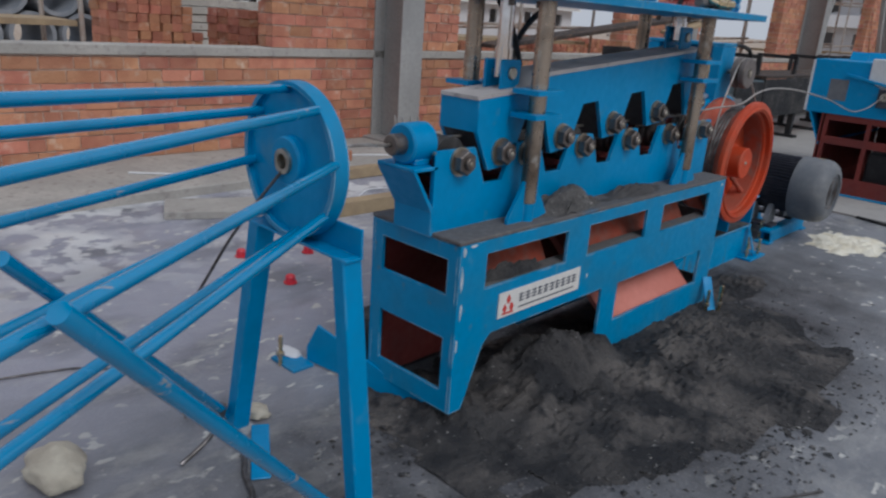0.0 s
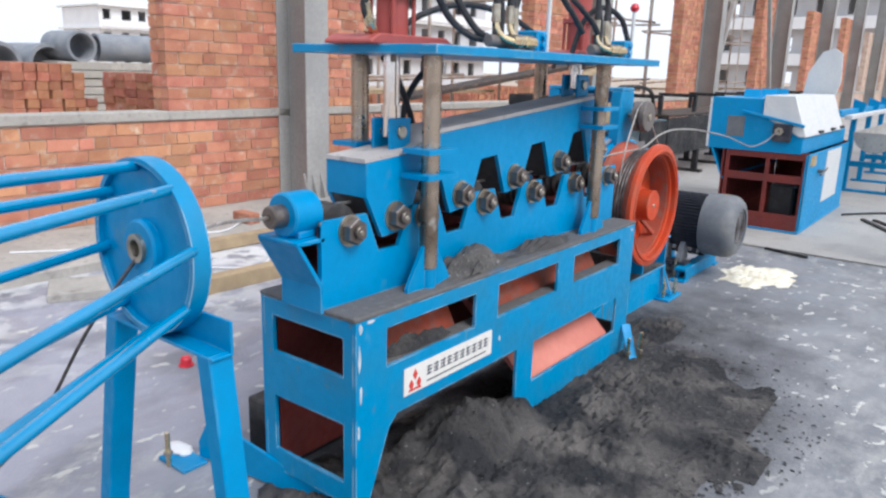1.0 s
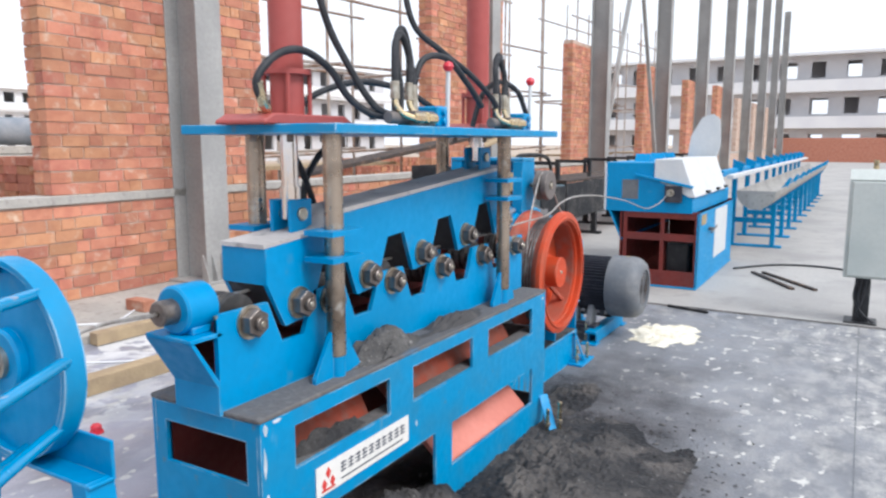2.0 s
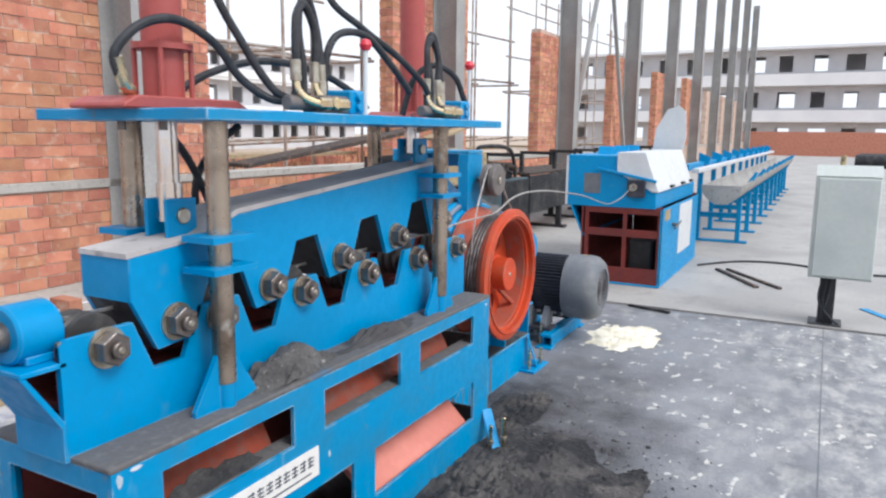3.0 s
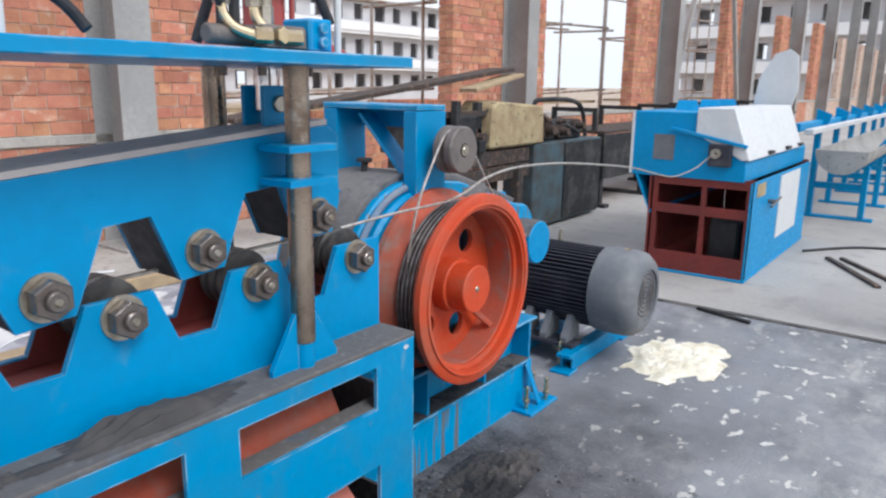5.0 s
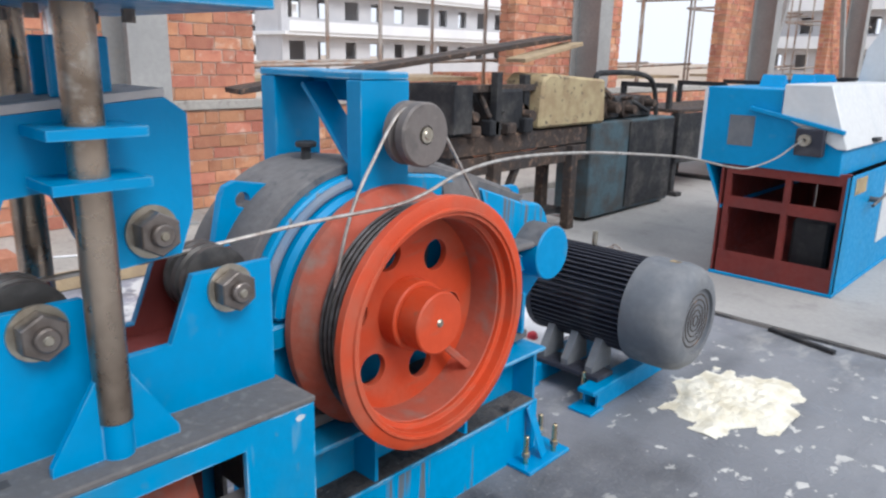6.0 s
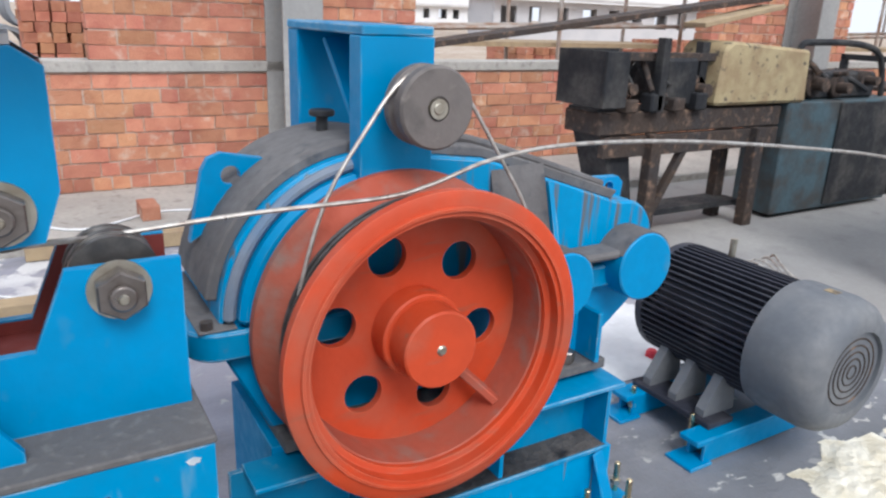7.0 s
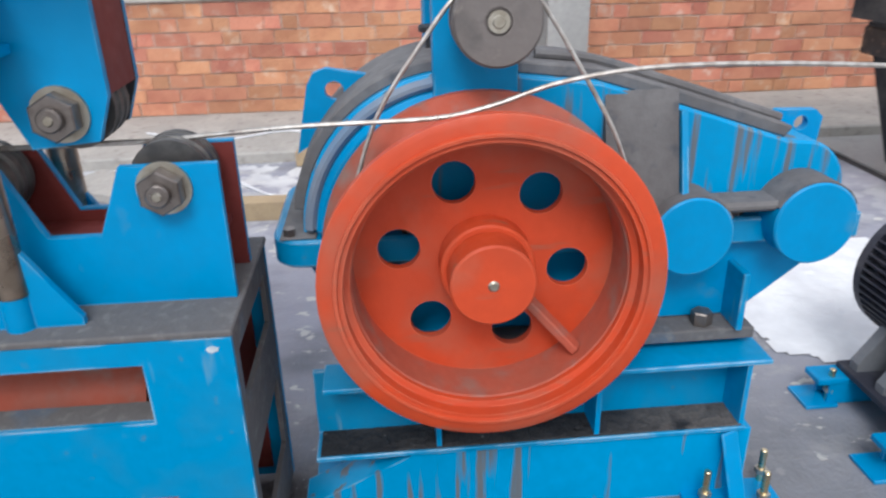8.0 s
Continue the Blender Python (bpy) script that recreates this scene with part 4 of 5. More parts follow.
# deflector arm with its pulley
arm = part("pulley_arm", box(-1.80, -1.742, 3.965, 4.135, 1.0, 1.317, 0.002), BLUE, drive)
part("arm_top", box(-2.2, -1.74, 3.968, 4.132, 1.318, 1.338, 0.003), BLUE_WORN, arm)
part("arm_post", box(-2.2, -2.13, 3.97, 4.13, 0.98, 1.317, 0.003), BLUE, arm)
part("arm_lip", box(-2.129, -1.801, 4.11, 4.125, 1.25, 1.317), BLUE, arm)
part("arm_brace", bar((-2.05, 4.05, 1.30), (-1.815, 4.05, 1.06), 0.09, 0.014), BLUE, arm)
pulley = part("pulley", lathe([(0.02, 0), (0.083, 0), (0.083, 0.02), (0.06, 0.032), (0.083, 0.045), (0.083, 0.07), (0.078, 0.075), (0.025, 0.075), (0.025, 0.07), (0.02, 0.07)], (-1.69, 4.075, 1.186), (1, 0, 0), 40), CAST, drive, "dark grooved deflector pulley")
part("pulley_axle", joined(rod((-1.74, 4.075, 1.186), (-1.608, 4.075, 1.186), 0.012, 16, bev=0.002), rod((-1.62, 4.075, 1.186), (-1.611, 4.075, 1.186), 0.02, 20)), WASHER, pulley)

# ---- motor ----
MY, MZ = 5.45, 0.375
motor = thing("electric_motor", (-1.9, MY, 0), "dark finned electric motor with a dusty grey fan cowl", "motor")
body = part("body", rod((-2.12, MY, MZ), (-1.64, MY, MZ), 0.185, 48, bev=0.01), MOTOR, motor)
for i in range(56):
    a = 2 * math.pi * i / 56
    if math.sin(a) > -0.8:
        f = box(-2.10, -1.645, -0.003, 0.003, 0.18, 0.212)
        f.transform(Matrix.Translation((0, MY, MZ)) @ Matrix.Rotation(a - math.pi / 2, 4, "X"))
        part("fin", f, MOTOR, body)
part("end_shield", lathe([(0.0, 0.0), (0.16, 0.0), (0.21, 0.03), (0.21, 0.06), (0.0, 0.06)], (-2.16, MY, MZ), (1, 0, 0), 40, False), MOTOR, motor)
cowl = part("fan_cowl", lathe([(0.0, 0.0), (0.222, 0.0), (0.225, 0.015), (0.225, 0.15), (0.216, 0.19), (0.19, 0.222), (0.16, 0.235), (0.135, 0.235), (0.135, 0.222), (0.0, 0.222)], (-1.655, MY, MZ), (1, 0, 0), 56, False), GREYPAINT, motor, "dusty grey sheet steel fan cowl")
for k in range(1, 6):
    part("grille_ring", lathe([(0.022 * k + 0.003 * math.cos(t), 0.003 * math.sin(t)) for t in [0, 1.57, 3.14, 4.71]], (-1.432, MY, MZ), (1, 0, 0), 32), RUST, cowl)
part("warning_sticker", box(-1.56, -1.52, MY - 0.015, MY + 0.015, MZ + 0.2245, MZ + 0.2262), YELLOWED, cowl)
part("terminal_lug", rod((-1.95, MY + 0.05, MZ + 0.2), (-1.95, MY + 0.05, MZ + 0.27), 0.012, 10), WASHER, motor)
part("shaft_end", rod((-2.3, MY, MZ), (-2.16, MY, MZ), 0.03, 16), STEEL, motor)
for x in (-2.0, -1.88, -1.76):
    for s_ in (-1, 1):
        part("foot", plate([(MY + s_ * 0.09, 0.115), (MY + s_ * 0.24, 0.115), (MY + s_ * 0.24, 0.14), (MY + s_ * 0.17, 0.25), (MY + s_ * 0.10, 0.22)], "x", x - 0.018, x + 0.018), GREYPAINT, motor)
for s_ in (-1, 1):
    part("foot_plate", box(-2.05, -1.70, MY + s_ * 0.20 - 0.06, MY + s_ * 0.20 + 0.06, 0.095, 0.115, 0.002), MOTOR, motor)
for x in (-2.02, -1.70):
    part("slide_rail", joined(box(x - 0.04, x + 0.04, 5.10, 5.80, 0.075, 0.095, 0.003), box(x - 0.035, x - 0.025, 5.14, 5.78, 0.006, 0.076), box(x + 0.025, x + 0.035, 5.14, 5.78, 0.006, 0.076)), BLUE, motor)
    for y in (5.12, 5.78):
        part("rail_foot", box(x - 0.06, x + 0.05, y - 0.05, y + 0.05, 0.0, 0.012, 0.002), BLUE, motor)

# ---- wire guide cage on its stand ----
cage = thing("wire_guide_cage", (-1.55, 1.08, 0), "blue tubular wire guide cage on a braced steel stand", "machine")
CC = Vector((-1.59, 1.08, 0.984))
AX = Vector((0.48, -1.0, -0.03))


def ray_point(angle, s, r=0.188):
    angle -= 0.12 * s
    rad = Vector((math.cos(angle), 0, math.sin(angle)))
    return CC + rad * r + s * (AX + 0.45 * r * rad)


disc = plate(circle(-1.59, 0.984, 0.208, 48), "y", 1.066, 1.08, [circle(-1.59, 0.984, 0.03, 24)])
head = part("end_disc", disc, BLUE, cage)
part("rim", lathe([(0.196, -0.03), (0.209, -0.03), (0.209, 0.016), (0.196, 0.016)], CC, (0, 1, 0), 48), BLUE_WORN, head)
part("bush_flange", lathe([(0.032, -0.036), (0.062, -0.036), (0.066, -0.03), (0.066, -0.014), (0.032, -0.014)], CC, (0, 1, 0), 28), BLUE, head)
part("bush", lathe([(0.021, -0.046), (0.034, -0.046), (0.034, 0.03), (0.021, 0.03)], CC, (0, 1, 0), 28), WASHER, head, "bright worn steel guide bush")
for i in range(8):
    a = radians(8 + 45 * i)
    part("cage_rod", rod(ray_point(a, 0.0), ray_point(a, 0.98), 0.0126, 14), BLUE_ROD, cage)
part("cage_hoop", tube([ray_point(radians(8 + 15 * i), 0.97, 0.188) for i in range(25)], 0.014, 8, 2), BLUE, cage)
part("saddle", joined(box(-1.79, -1.33, 1.10, 1.108, 0.775, 0.85, 0.002), box(-1.79, -1.33, 1.05, 1.108, 0.768, 0.776, 0.002)), BLUE, cage)
part("leg", bar((-1.365, 1.08, 0.775), (-1.268, 1.08, 0.0), 0.062, 0.05), BLUE, cage)
part("leg", bar((-1.755, 1.08, 0.775), (-1.935, 1.085, 0.0), 0.062, 0.05), BLUE, cage)
part("brace", rod((-0.885, 0.245, 1.0), (-1.30, 1.045, 0.03), 0.0165, 16), BLUE_ROD, cage)
part("brace", rod((-1.38, 0.31, 0.915), (-1.97, 1.08, 0.02), 0.0165, 16), BLUE_ROD, cage)

# ---- wire through the line ----
run = [(-1.586, 1.05, 0.97), (-1.59, 1.08, 0.982), (-1.63, 1.3, 0.998), (-1.648, 1.47, 0.985)]
run += [(-1.648, 1.7, 0.992), (-1.648, 2.6, 0.985), (-1.648, 3.47, 0.99)]
wire = thing("steel_wire", (-1.648, 2.0, 0), "bright steel wire drawn through the rollers and round the drum", "wire")
part("infeed", tube(run, 0.0055, 6, 4), WIRE, wire)
part("loose_coil", tube([(-2.08, 0.97, 0.012), (-2.02, 1.05, 0.05), (-1.92, 1.03, 0.09), (-1.84, 0.93, 0.06), (-1.83, 0.83, 0.012)], 0.008, 8, 6), ROPE, wire)
part("loose_tail", tube([(-1.86, 1.03, 0.03), (-1.75, 1.0, 0.012), (-1.66, 0.95, 0.012), (-1.57, 0.92, 0.012), (-1.48, 0.86, 0.012)], 0.009, 8, 5), ROPE, wire)
part("haul", tube([(-1.648, 3.47, 0.992), (-1.62, 3.7, 1.012), (-1.605, 3.95, 1.02), (-1.60, 4.06, 1.04), (-1.60, 4.2, 1.08), (-1.60, 4.41, 1.10), (-1.61, 4.79, 1.085), (-1.64, 5.3, 1.035), (-1.66, 5.75, 0.98), (-1.67, 6.2, 0.90), (-1.68, 6.5, 0.865), (-1.69, 6.9, 0.88), (-1.70, 7.2, 0.925), (-1.70, 7.36, 0.945)], 0.0048, 8, 6), WIRE, wire)
part("deflected", tube([(-1.62, 3.765, 0.72), (-1.63, 3.778, 0.807), (-1.64, 3.845, 1.011), (-1.65, 3.945, 1.158), (-1.655, 4.0, 1.225), (-1.657, 4.04, 1.25), (-1.657, 4.085, 1.255), (-1.657, 4.14, 1.235), (-1.655, 4.189, 1.172), (-1.64, 4.25, 1.07), (-1.62, 4.299, 0.98), (-1.61, 4.33, 0.90)], 0.0045, 8, 4), WIRE, wire)
part("infeed_tail", tube([(-1.587, 1.04, 0.965), (-1.75, 0.98, 0.75), (-2.0, 0.93, 0.42), (-2.4, 0.88, 0.10), (-2.65, 0.8, 0.012), (-2.72, 0.58, 0.012), (-2.8, 0.2, 0.012)], 0.0045, 6, 6), ROPE, wire)

# ---- hydraulic valves and hoses on the top plate ----
ZT = 1.475


def valve_block(y):
    v = thing("hydraulic_valve", (-1.41, y, ZT), "hydraulic valve block with brass fittings and a red-knobbed lever", "valve", "valves on the top plate")
    part("block", joined(box(-1.45, -1.37, y - 0.06, y + 0.06, ZT, ZT + 0.05, 0.006), rod((-1.41, y - 0.17, ZT + 0.026), (-1.41, y - 0.06, ZT + 0.026), 0.02, 16, bev=0.003)), CAST, v)
    cap = part("blue_cap", box(-1.455, -1.365, y + 0.062, y + 0.13, ZT, ZT + 0.07, 0.005), BLUE, v)
    for z in (0.02, 0.05):
        part("cap_screw", rod((-1.365, y + 0.095, ZT + z), (-1.352, y + 0.095, ZT + z), 0.012, 12, bev=0.002), BLUE_WORN, cap)
    for dy in (-0.13, -0.05):
        e = part("elbow", tube([(-1.41, y + dy, ZT + 0.10), (-1.405, y + dy, ZT + 0.065), (-1.39, y + dy + 0.012, ZT + 0.04), (-1.37, y + dy + 0.035, ZT + 0.027), (-1.36, y + dy + 0.05, ZT + 0.025)], 0.0105, 10, 5), BRASS, v)
        part("union_nut", rod((-1.365, y + dy + 0.043, ZT + 0.026), (-1.345, y + dy + 0.073, ZT + 0.025), 0.016, 6, bev=0.002), BRASS, e)
        part("ferrule", joined(rod((-1.41, y + dy, ZT + 0.09), (-1.41, y + dy, ZT + 0.14), 0.0145, 14, bev=0.002), rod((-1.41, y + dy, ZT + 0.085), (-1.41, y + dy, ZT + 0.10), 0.017, 6)), WASHER, e)
    tee = part("tee", joined(rod((-1.41, y - 0.02, ZT + 0.05), (-1.41, y - 0.02, ZT + 0.09), 0.017, 6, bev=0.002), rod((-1.41, y - 0.02, ZT + 0.09), (-1.41, y - 0.02, ZT + 0.135), 0.0135, 14)), WASHER, v)
    part("plug", rod((-1.37, y - 0.02, ZT + 0.028), (-1.352, y - 0.02, ZT + 0.028), 0.018, 6, bev=0.002), BRASS, tee)
    lv = part("lever", rod((-1.39, y + 0.17, ZT), (-1.39, y + 0.175, ZT + 0.20), 0.008, 10), WHITEPAINT, v)
    part("knob", lathe([(0, -0.02), (0.014, -0.014), (0.02, 0), (0.014, 0.014), (0, 0.02)], (-1.39, y + 0.175, ZT + 0.21), (0, 0, 1), 16, False), RED_CAP, lv)


valve_block(2.345)
valve_block(3.065)


def hose(points, r=0.0115):
    return single("hydraulic_hose", tube(points, r, 10, 8), HOSE, "black rubber hydraulic hose with crimped ends", "hose", "hoses on the top plate")


hose([(-1.585, 1.80, 1.545), (-1.58, 1.785, 1.60), (-1.565, 1.85, 1.668), (-1.555, 1.95, 1.69), (-1.545, 2.06, 1.645), (-1.53, 2.13, 1.565), (-1.49, 2.19, 1.515), (-1.44, 2.22, 1.505)])
single("hose_elbow", tube([(-1.62, 1.84, 1.515), (-1.59, 1.83, 1.515), (-1.585, 1.81, 1.53), (-1.583, 1.795, 1.57), (-1.58, 1.788, 1.59)], 0.015, 10, 5), BRASS, "brass elbow screwed into the press cylinder", "fitting")
hose([(-1.60, 2.0, 2.5), (-1.60, 2.03, 2.1), (-1.58, 2.08, 1.82), (-1.54, 2.16, 1.65), (-1.48, 2.20, 1.54), (-1.43, 2.22, 1.51)])
hose([(-1.72, 2.07, 1.52), (-1.70, 2.2, 1.59), (-1.67, 2.38, 1.635), (-1.62, 2.56, 1.62), (-1.56, 2.68, 1.56), (-1.52, 2.72, 1.50)])
for y, x, top in ((2.295, -1.41, 1.765), (2.325, -1.425, 1.785)):
    hose([(-1.41, y, 1.60), (x, y + 0.005, 1.69), (x - 0.005, y - 0.015, top - 0.02), (x - 0.005, y - 0.04, top), (x - 0.005, y - 0.066, top - 0.03), (x, y - 0.078, 1.69), (-1.41, y - 0.08, 1.60), (-1.41, y - 0.08, 1.52)])
hose([(-1.47, 2.42, 1.49), (-1.46, 2.41, 1.62), (-1.45, 2.46, 1.71), (-1.43, 2.58, 1.72), (-1.41, 2.70, 1.64), (-1.40, 2.80, 1.56)])
hose([(-1.60, 2.55, 2.5), (-1.60, 2.55, 2.1), (-1.57, 2.57, 1.86), (-1.50, 2.66, 1.76), (-1.44, 2.78, 1.68), (-1.41, 2.90, 1.60), (-1.40, 2.93, 1.56)])
for y, x, top in ((3.015, -1.41, 1.755), (3.045, -1.425, 1.775)):
    hose([(-1.41, y, 1.60), (x, y + 0.005, 1.69), (x - 0.005, y - 0.015, top - 0.02), (x - 0.005, y - 0.04, top), (x - 0.005, y - 0.066, top - 0.03), (x, y - 0.078, 1.69), (-1.41, y - 0.08, 1.60), (-1.41, y - 0.08, 1.52)])
hose([(-1.52, 2.95, 1.49), (-1.50, 3.0, 1.62), (-1.46, 3.08, 1.675), (-1.42, 3.17, 1.64), (-1.40, 3.21, 1.56), (-1.40, 3.22, 1.54)])
hose([(-1.72, 2.02, 1.44), (-1.74, 2.12, 1.36), (-1.76, 2.2, 1.26), (-1.78, 2.26, 1.17)])
hose([(-1.76, 2.36, 1.44), (-1.77, 2.26, 1.37), (-1.77, 2.19, 1.28), (-1.78, 2.2, 1.18), (-1.8, 2.3, 1.10)])

# ---- cutting machine and its outfeed ----
cutter = thing("wire_cutting_machine", (-1.9, 8.6, 0), "blue wire cutting machine with white hood and red inner frame", "machine")
CY0, CY1 = 7.45, 9.55
part("head_box", plate([(-2.36, 0.742), (-1.50, 0.742), (-1.50, 0.89), (-1.86, 1.065), (-1.86, 1.23), (-2.36, 1.23)], "y", CY0, CY1, bev=0.005), BLUE, cutter)
part("window", box(-2.19, -2.03, CY0 - 0.004, CY0, 0.87, 1.06), GREYPAINT, cutter, "small grey viewing panel")
part("edge_strip", box(-2.372, -2.352, CY0 - 0.006, CY0 + 0.01, 0.75, 1.22), WHITEPAINT, cutter)
hood = part("hood", plate([(-1.875, 1.075), (-1.875, 1.265), (-1.611, 1.268), (-1.475, 0.90), (-1.535, 0.90)], "y", CY0 - 0.012, CY1 - 0.3, bev=0.006), WHITEPAINT, cutter, "white enamelled sloping hood")
for y in (8.0, 8.6, 9.1):
    part("hood_handle", box(-1.49, -1.455, y, y + 0.12, 0.915, 0.94, 0.003), BLACK, hood)
part("guide_block", box(-1.76, -1.60, CY0 - 0.06, CY0, 0.85, 1.01, 0.005), MOTOR, cutter)
part("guide_ring", lathe([(0.012, 0), (0.035, 0), (0.035, 0.03), (0.012, 0.03)], (-1.70, CY0 - 0.09, 0.945), (0, 1, 0), 20), WASHER, cutter)
part("rocker_arm", bar((-2.06, CY0 - 0.02, 1.11), (-1.50, CY0 - 0.02, 1.0), 0.03, 0.025), BLUE, cutter)
part("side_panel", plate([(CY0, 0.02), (CY1, 0.02), (CY1, 0.742), (CY0, 0.742)], "x", -1.452, -1.44), BLUE, cutter)
part("side_panel", plate([(CY0, 0.02), (CY1, 0.02), (CY1, 0.742), (CY0, 0.742)], "x", -2.20, -2.188), RED_DARK, cutter)
part("slant_panel", plate([(-2.33, 0.76), (-2.19, 0.45), (-2.178, 0.45), (-2.31, 0.76)], "y", CY0 + 0.001, CY1), BLUE, cutter)
part("access_door", box(-1.44, -1.434, 8.35, 9.1, 0.2, 0.72), WHITEPAINT, cutter, "pale grey access door")
part("small_label", box(-1.4395, -1.436, 7.6, 7.85, 0.62, 0.72), YELLOWED, cutter)
part("side_lever", joined(rod((-1.44, 8.0, 0.55), (-1.38, 8.0, 0.55), 0.018, 10), rod((-1.385, 7.86, 0.53), (-1.385, 8.16, 0.57), 0.01, 8)), NUT, cutter)
# Red inner frame; the cavity's shade is part of its dark tone.
for x in (-2.17, -1.80, -1.475):
    part("frame_post", box(x, x + 0.035, CY0 + 0.01, CY0 + 0.05, 0.02, 0.76), RED_DARK, cutter)
for z in (0.035, 0.50, 0.72):
    part("frame_rail", box(-2.17, -1.44, CY0 + 0.012, CY0 + 0.048, z - 0.035, z + 0.035), RED_DARK, cutter)
part("inner_floor", box(-2.18, -1.455, CY0 + 0.06, CY1, 0.08, 0.1), RED_DARK, cutter)
part("inner_block", box(-1.78, -1.55, CY0 + 0.2, CY0 + 0.7, 0.1, 0.42, 0.02), BLACK, cutter)
part("back_panel", box(-2.18, -1.455, CY1 - 0.02, CY1, 0.02, 0.76), RED_DARK, cutter)
part("base_plate", box(-2.21, -1.432, CY0 - 0.01, CY1 + 0.02, 0.0, 0.02, 0.003), BLUE, cutter)
part("kick_panel", box(-2.17, -1.455, CY0 + 0.002, CY0 + 0.012, 0.02, 0.17), RED_DARK, cutter)
lid = part("raised_guard", plate([(-1.95, 1.23), (-1.62, 1.23), (-1.58, 1.40), (-1.60, 1.70), (-1.68, 1.76), (-1.80, 1.72), (-1.92, 1.50)], "y", 9.3, 9.33), WHITEPAINT, cutter, "white raised belt guard")
part("guard_rim", plate([(-1.95, 1.23), (-1.93, 1.23), (-1.90, 1.50), (-1.79, 1.70), (-1.80, 1.72), (-1.92, 1.50)], "y", 9.331, 9.55), WHITEPAINT, lid)
for y in (7.9, 8.5, 9.0):
    part("top_bracket", plate([(y, 1.23), (y + 0.16, 1.23), (y + 0.05, 1.31)], "x", -2.2, -2.05), BLUE, cutter)


def outfeed_unit():
    u = thing("outfeed_trestle", (0, 0, 0), "blue steel trestle carrying the grey outfeed trough", "trestle", "trestles under the outfeed")
    part("upright", box(-0.03, 0.03, -0.05, 0.05, 0, 0.61, 0.003), BLUE, u)
    part("upright", box(-0.55, -0.49, -0.05, 0.05, 0, 1.05, 0.003), BLUE, u)
    part("foot", box(-0.62, 0.12, -0.05, 0.05, 0.0, 0.03, 0.003), BLUE, u)
    part("crossbar", box(-0.52, 0.0, -0.03, 0.03, 0.33, 0.40, 0.003), BLUE, u)
    part("prong", plate([(-0.06, 0.60), (0.05, 0.60), (0.20, 0.95), (0.165, 0.96)], "y", -0.012, 0.012), BLUE, u)
    part("arm", plate([(-0.56, 1.0), (-0.44, 1.0), (-0.40, 1.14), (-0.56, 1.20)], "y", -0.012, 0.012), BLUE, u)
    return u


first = outfeed_unit()
first.location = (-1.12, 11.0, 0)
for i in range(1, 10):
    copy_thing(first, pose(-1.12, 11.0 + 1.25 * i, 0))
outfeed = thing("outfeed_trough", (-1.2, 16.5, 0.7), "grey half-round steel outfeed trough", "trough")
half = [(-1.2 + 0.225 * math.cos(a), 0.85 + 0.225 * math.sin(a)) for a in [math.pi + math.pi * k / 14 for k in range(15)]]
inner_half = [(-1.2 + 0.21 * math.cos(a), 0.85 + 0.21 * math.sin(a)) for a in [2 * math.pi - math.pi * k / 14 for k in range(15)]]
part("shell", plate(half + inner_half, "y", 9.65, 23.0), TROUGH, outfeed)
part("end_wall", plate(half, "y", 9.64, 9.65), TROUGH, outfeed)
part("rail", box(-1.68, -1.60, 9.76, 23.0, 1.0, 1.08, 0.004), BLUE, outfeed)
part("white_channel", box(-1.56, -1.48, 9.76, 23.0, 0.98, 1.03, 0.004), WHITEPAINT, outfeed)

# control cabinet on its post
ctrl = thing("control_cabinet", (0.03, 6.75, 0), "pale grey control cabinet on a black post with cables", "cabinet")
part("body", box(-0.19, 0.24, 6.72, 6.98, 0.37, 1.14, 0.006), CABINET, ctrl)
part("door", box(-0.165, 0.235, 6.703, 6.72, 0.385, 1.125, 0.005), CABINET, ctrl)
part("sloping_top", plate([(6.715, 1.14), (6.98, 1.14), (6.98, 1.20), (6.80, 1.22)], "x", -0.19, 0.24), CABINET, ctrl)
part("post", box(-0.10, 0.01, 6.79, 6.90, 0.0, 0.37, 0.004), BLACK, ctrl)
part("post_foot", box(-0.16, 0.07, 6.73, 6.96, 0.0, 0.012, 0.002), BLACK, ctrl)
part("switch", rod((-0.02, 6.86, 1.2), (-0.02, 6.86, 1.29), 0.02, 12), YELLOWED, ctrl)
for k in range(3):
    part("cable", tube([(-0.08 + 0.03 * k, 6.78, 0.37), (-0.10 + 0.03 * k, 6.76, 0.2), (-0.03 - 0.02 * k, 6.75, 0.08), (0.05 - 0.05 * k, 6.78, 0.01)], 0.009, 6, 5), HOSE, ctrl)

# ---- old machine beside the wall ----
old = thing("old_cutting_machine", (-3.9, 7.9, 0), "rusty dark disused wire machine with a yellowed cover", "machine")
part("hopper_sheet", box(-3.55, -3.52, 6.27, 6.45, 0.88, 1.20, 0.004), IRON, old)
part("hopper_side", plate([(6.27, 0.88), (6.6, 0.88), (6.75, 1.2), (6.27, 1.2)], "x", -3.95, -3.93), IRON, old)
part("hopper_end", box(-3.93, -3.55, 6.27, 6.285, 0.88, 1.20), IRON, old)
part("bed", box(-3.95, -3.62, 6.35, 8.05, 0.70, 0.84, 0.01), RUST, old)
part("slant_plate", plate([(6.35, 0.86), (6.6, 0.86), (6.75, 0.1), (6.62, 0.1)], "x", -3.92, -3.66), IRON, old)
for x in (-3.92, -3.64):
    for y in (6.75, 7.75):
        part("leg", box(x, x + 0.08, y, y + 0.09, 0.0, 0.70, 0.004), RUST, old)
part("brace", bar((-3.66, 6.85, 0.08), (-3.66, 7.2, 0.68), 0.05, 0.05), RUST, old)
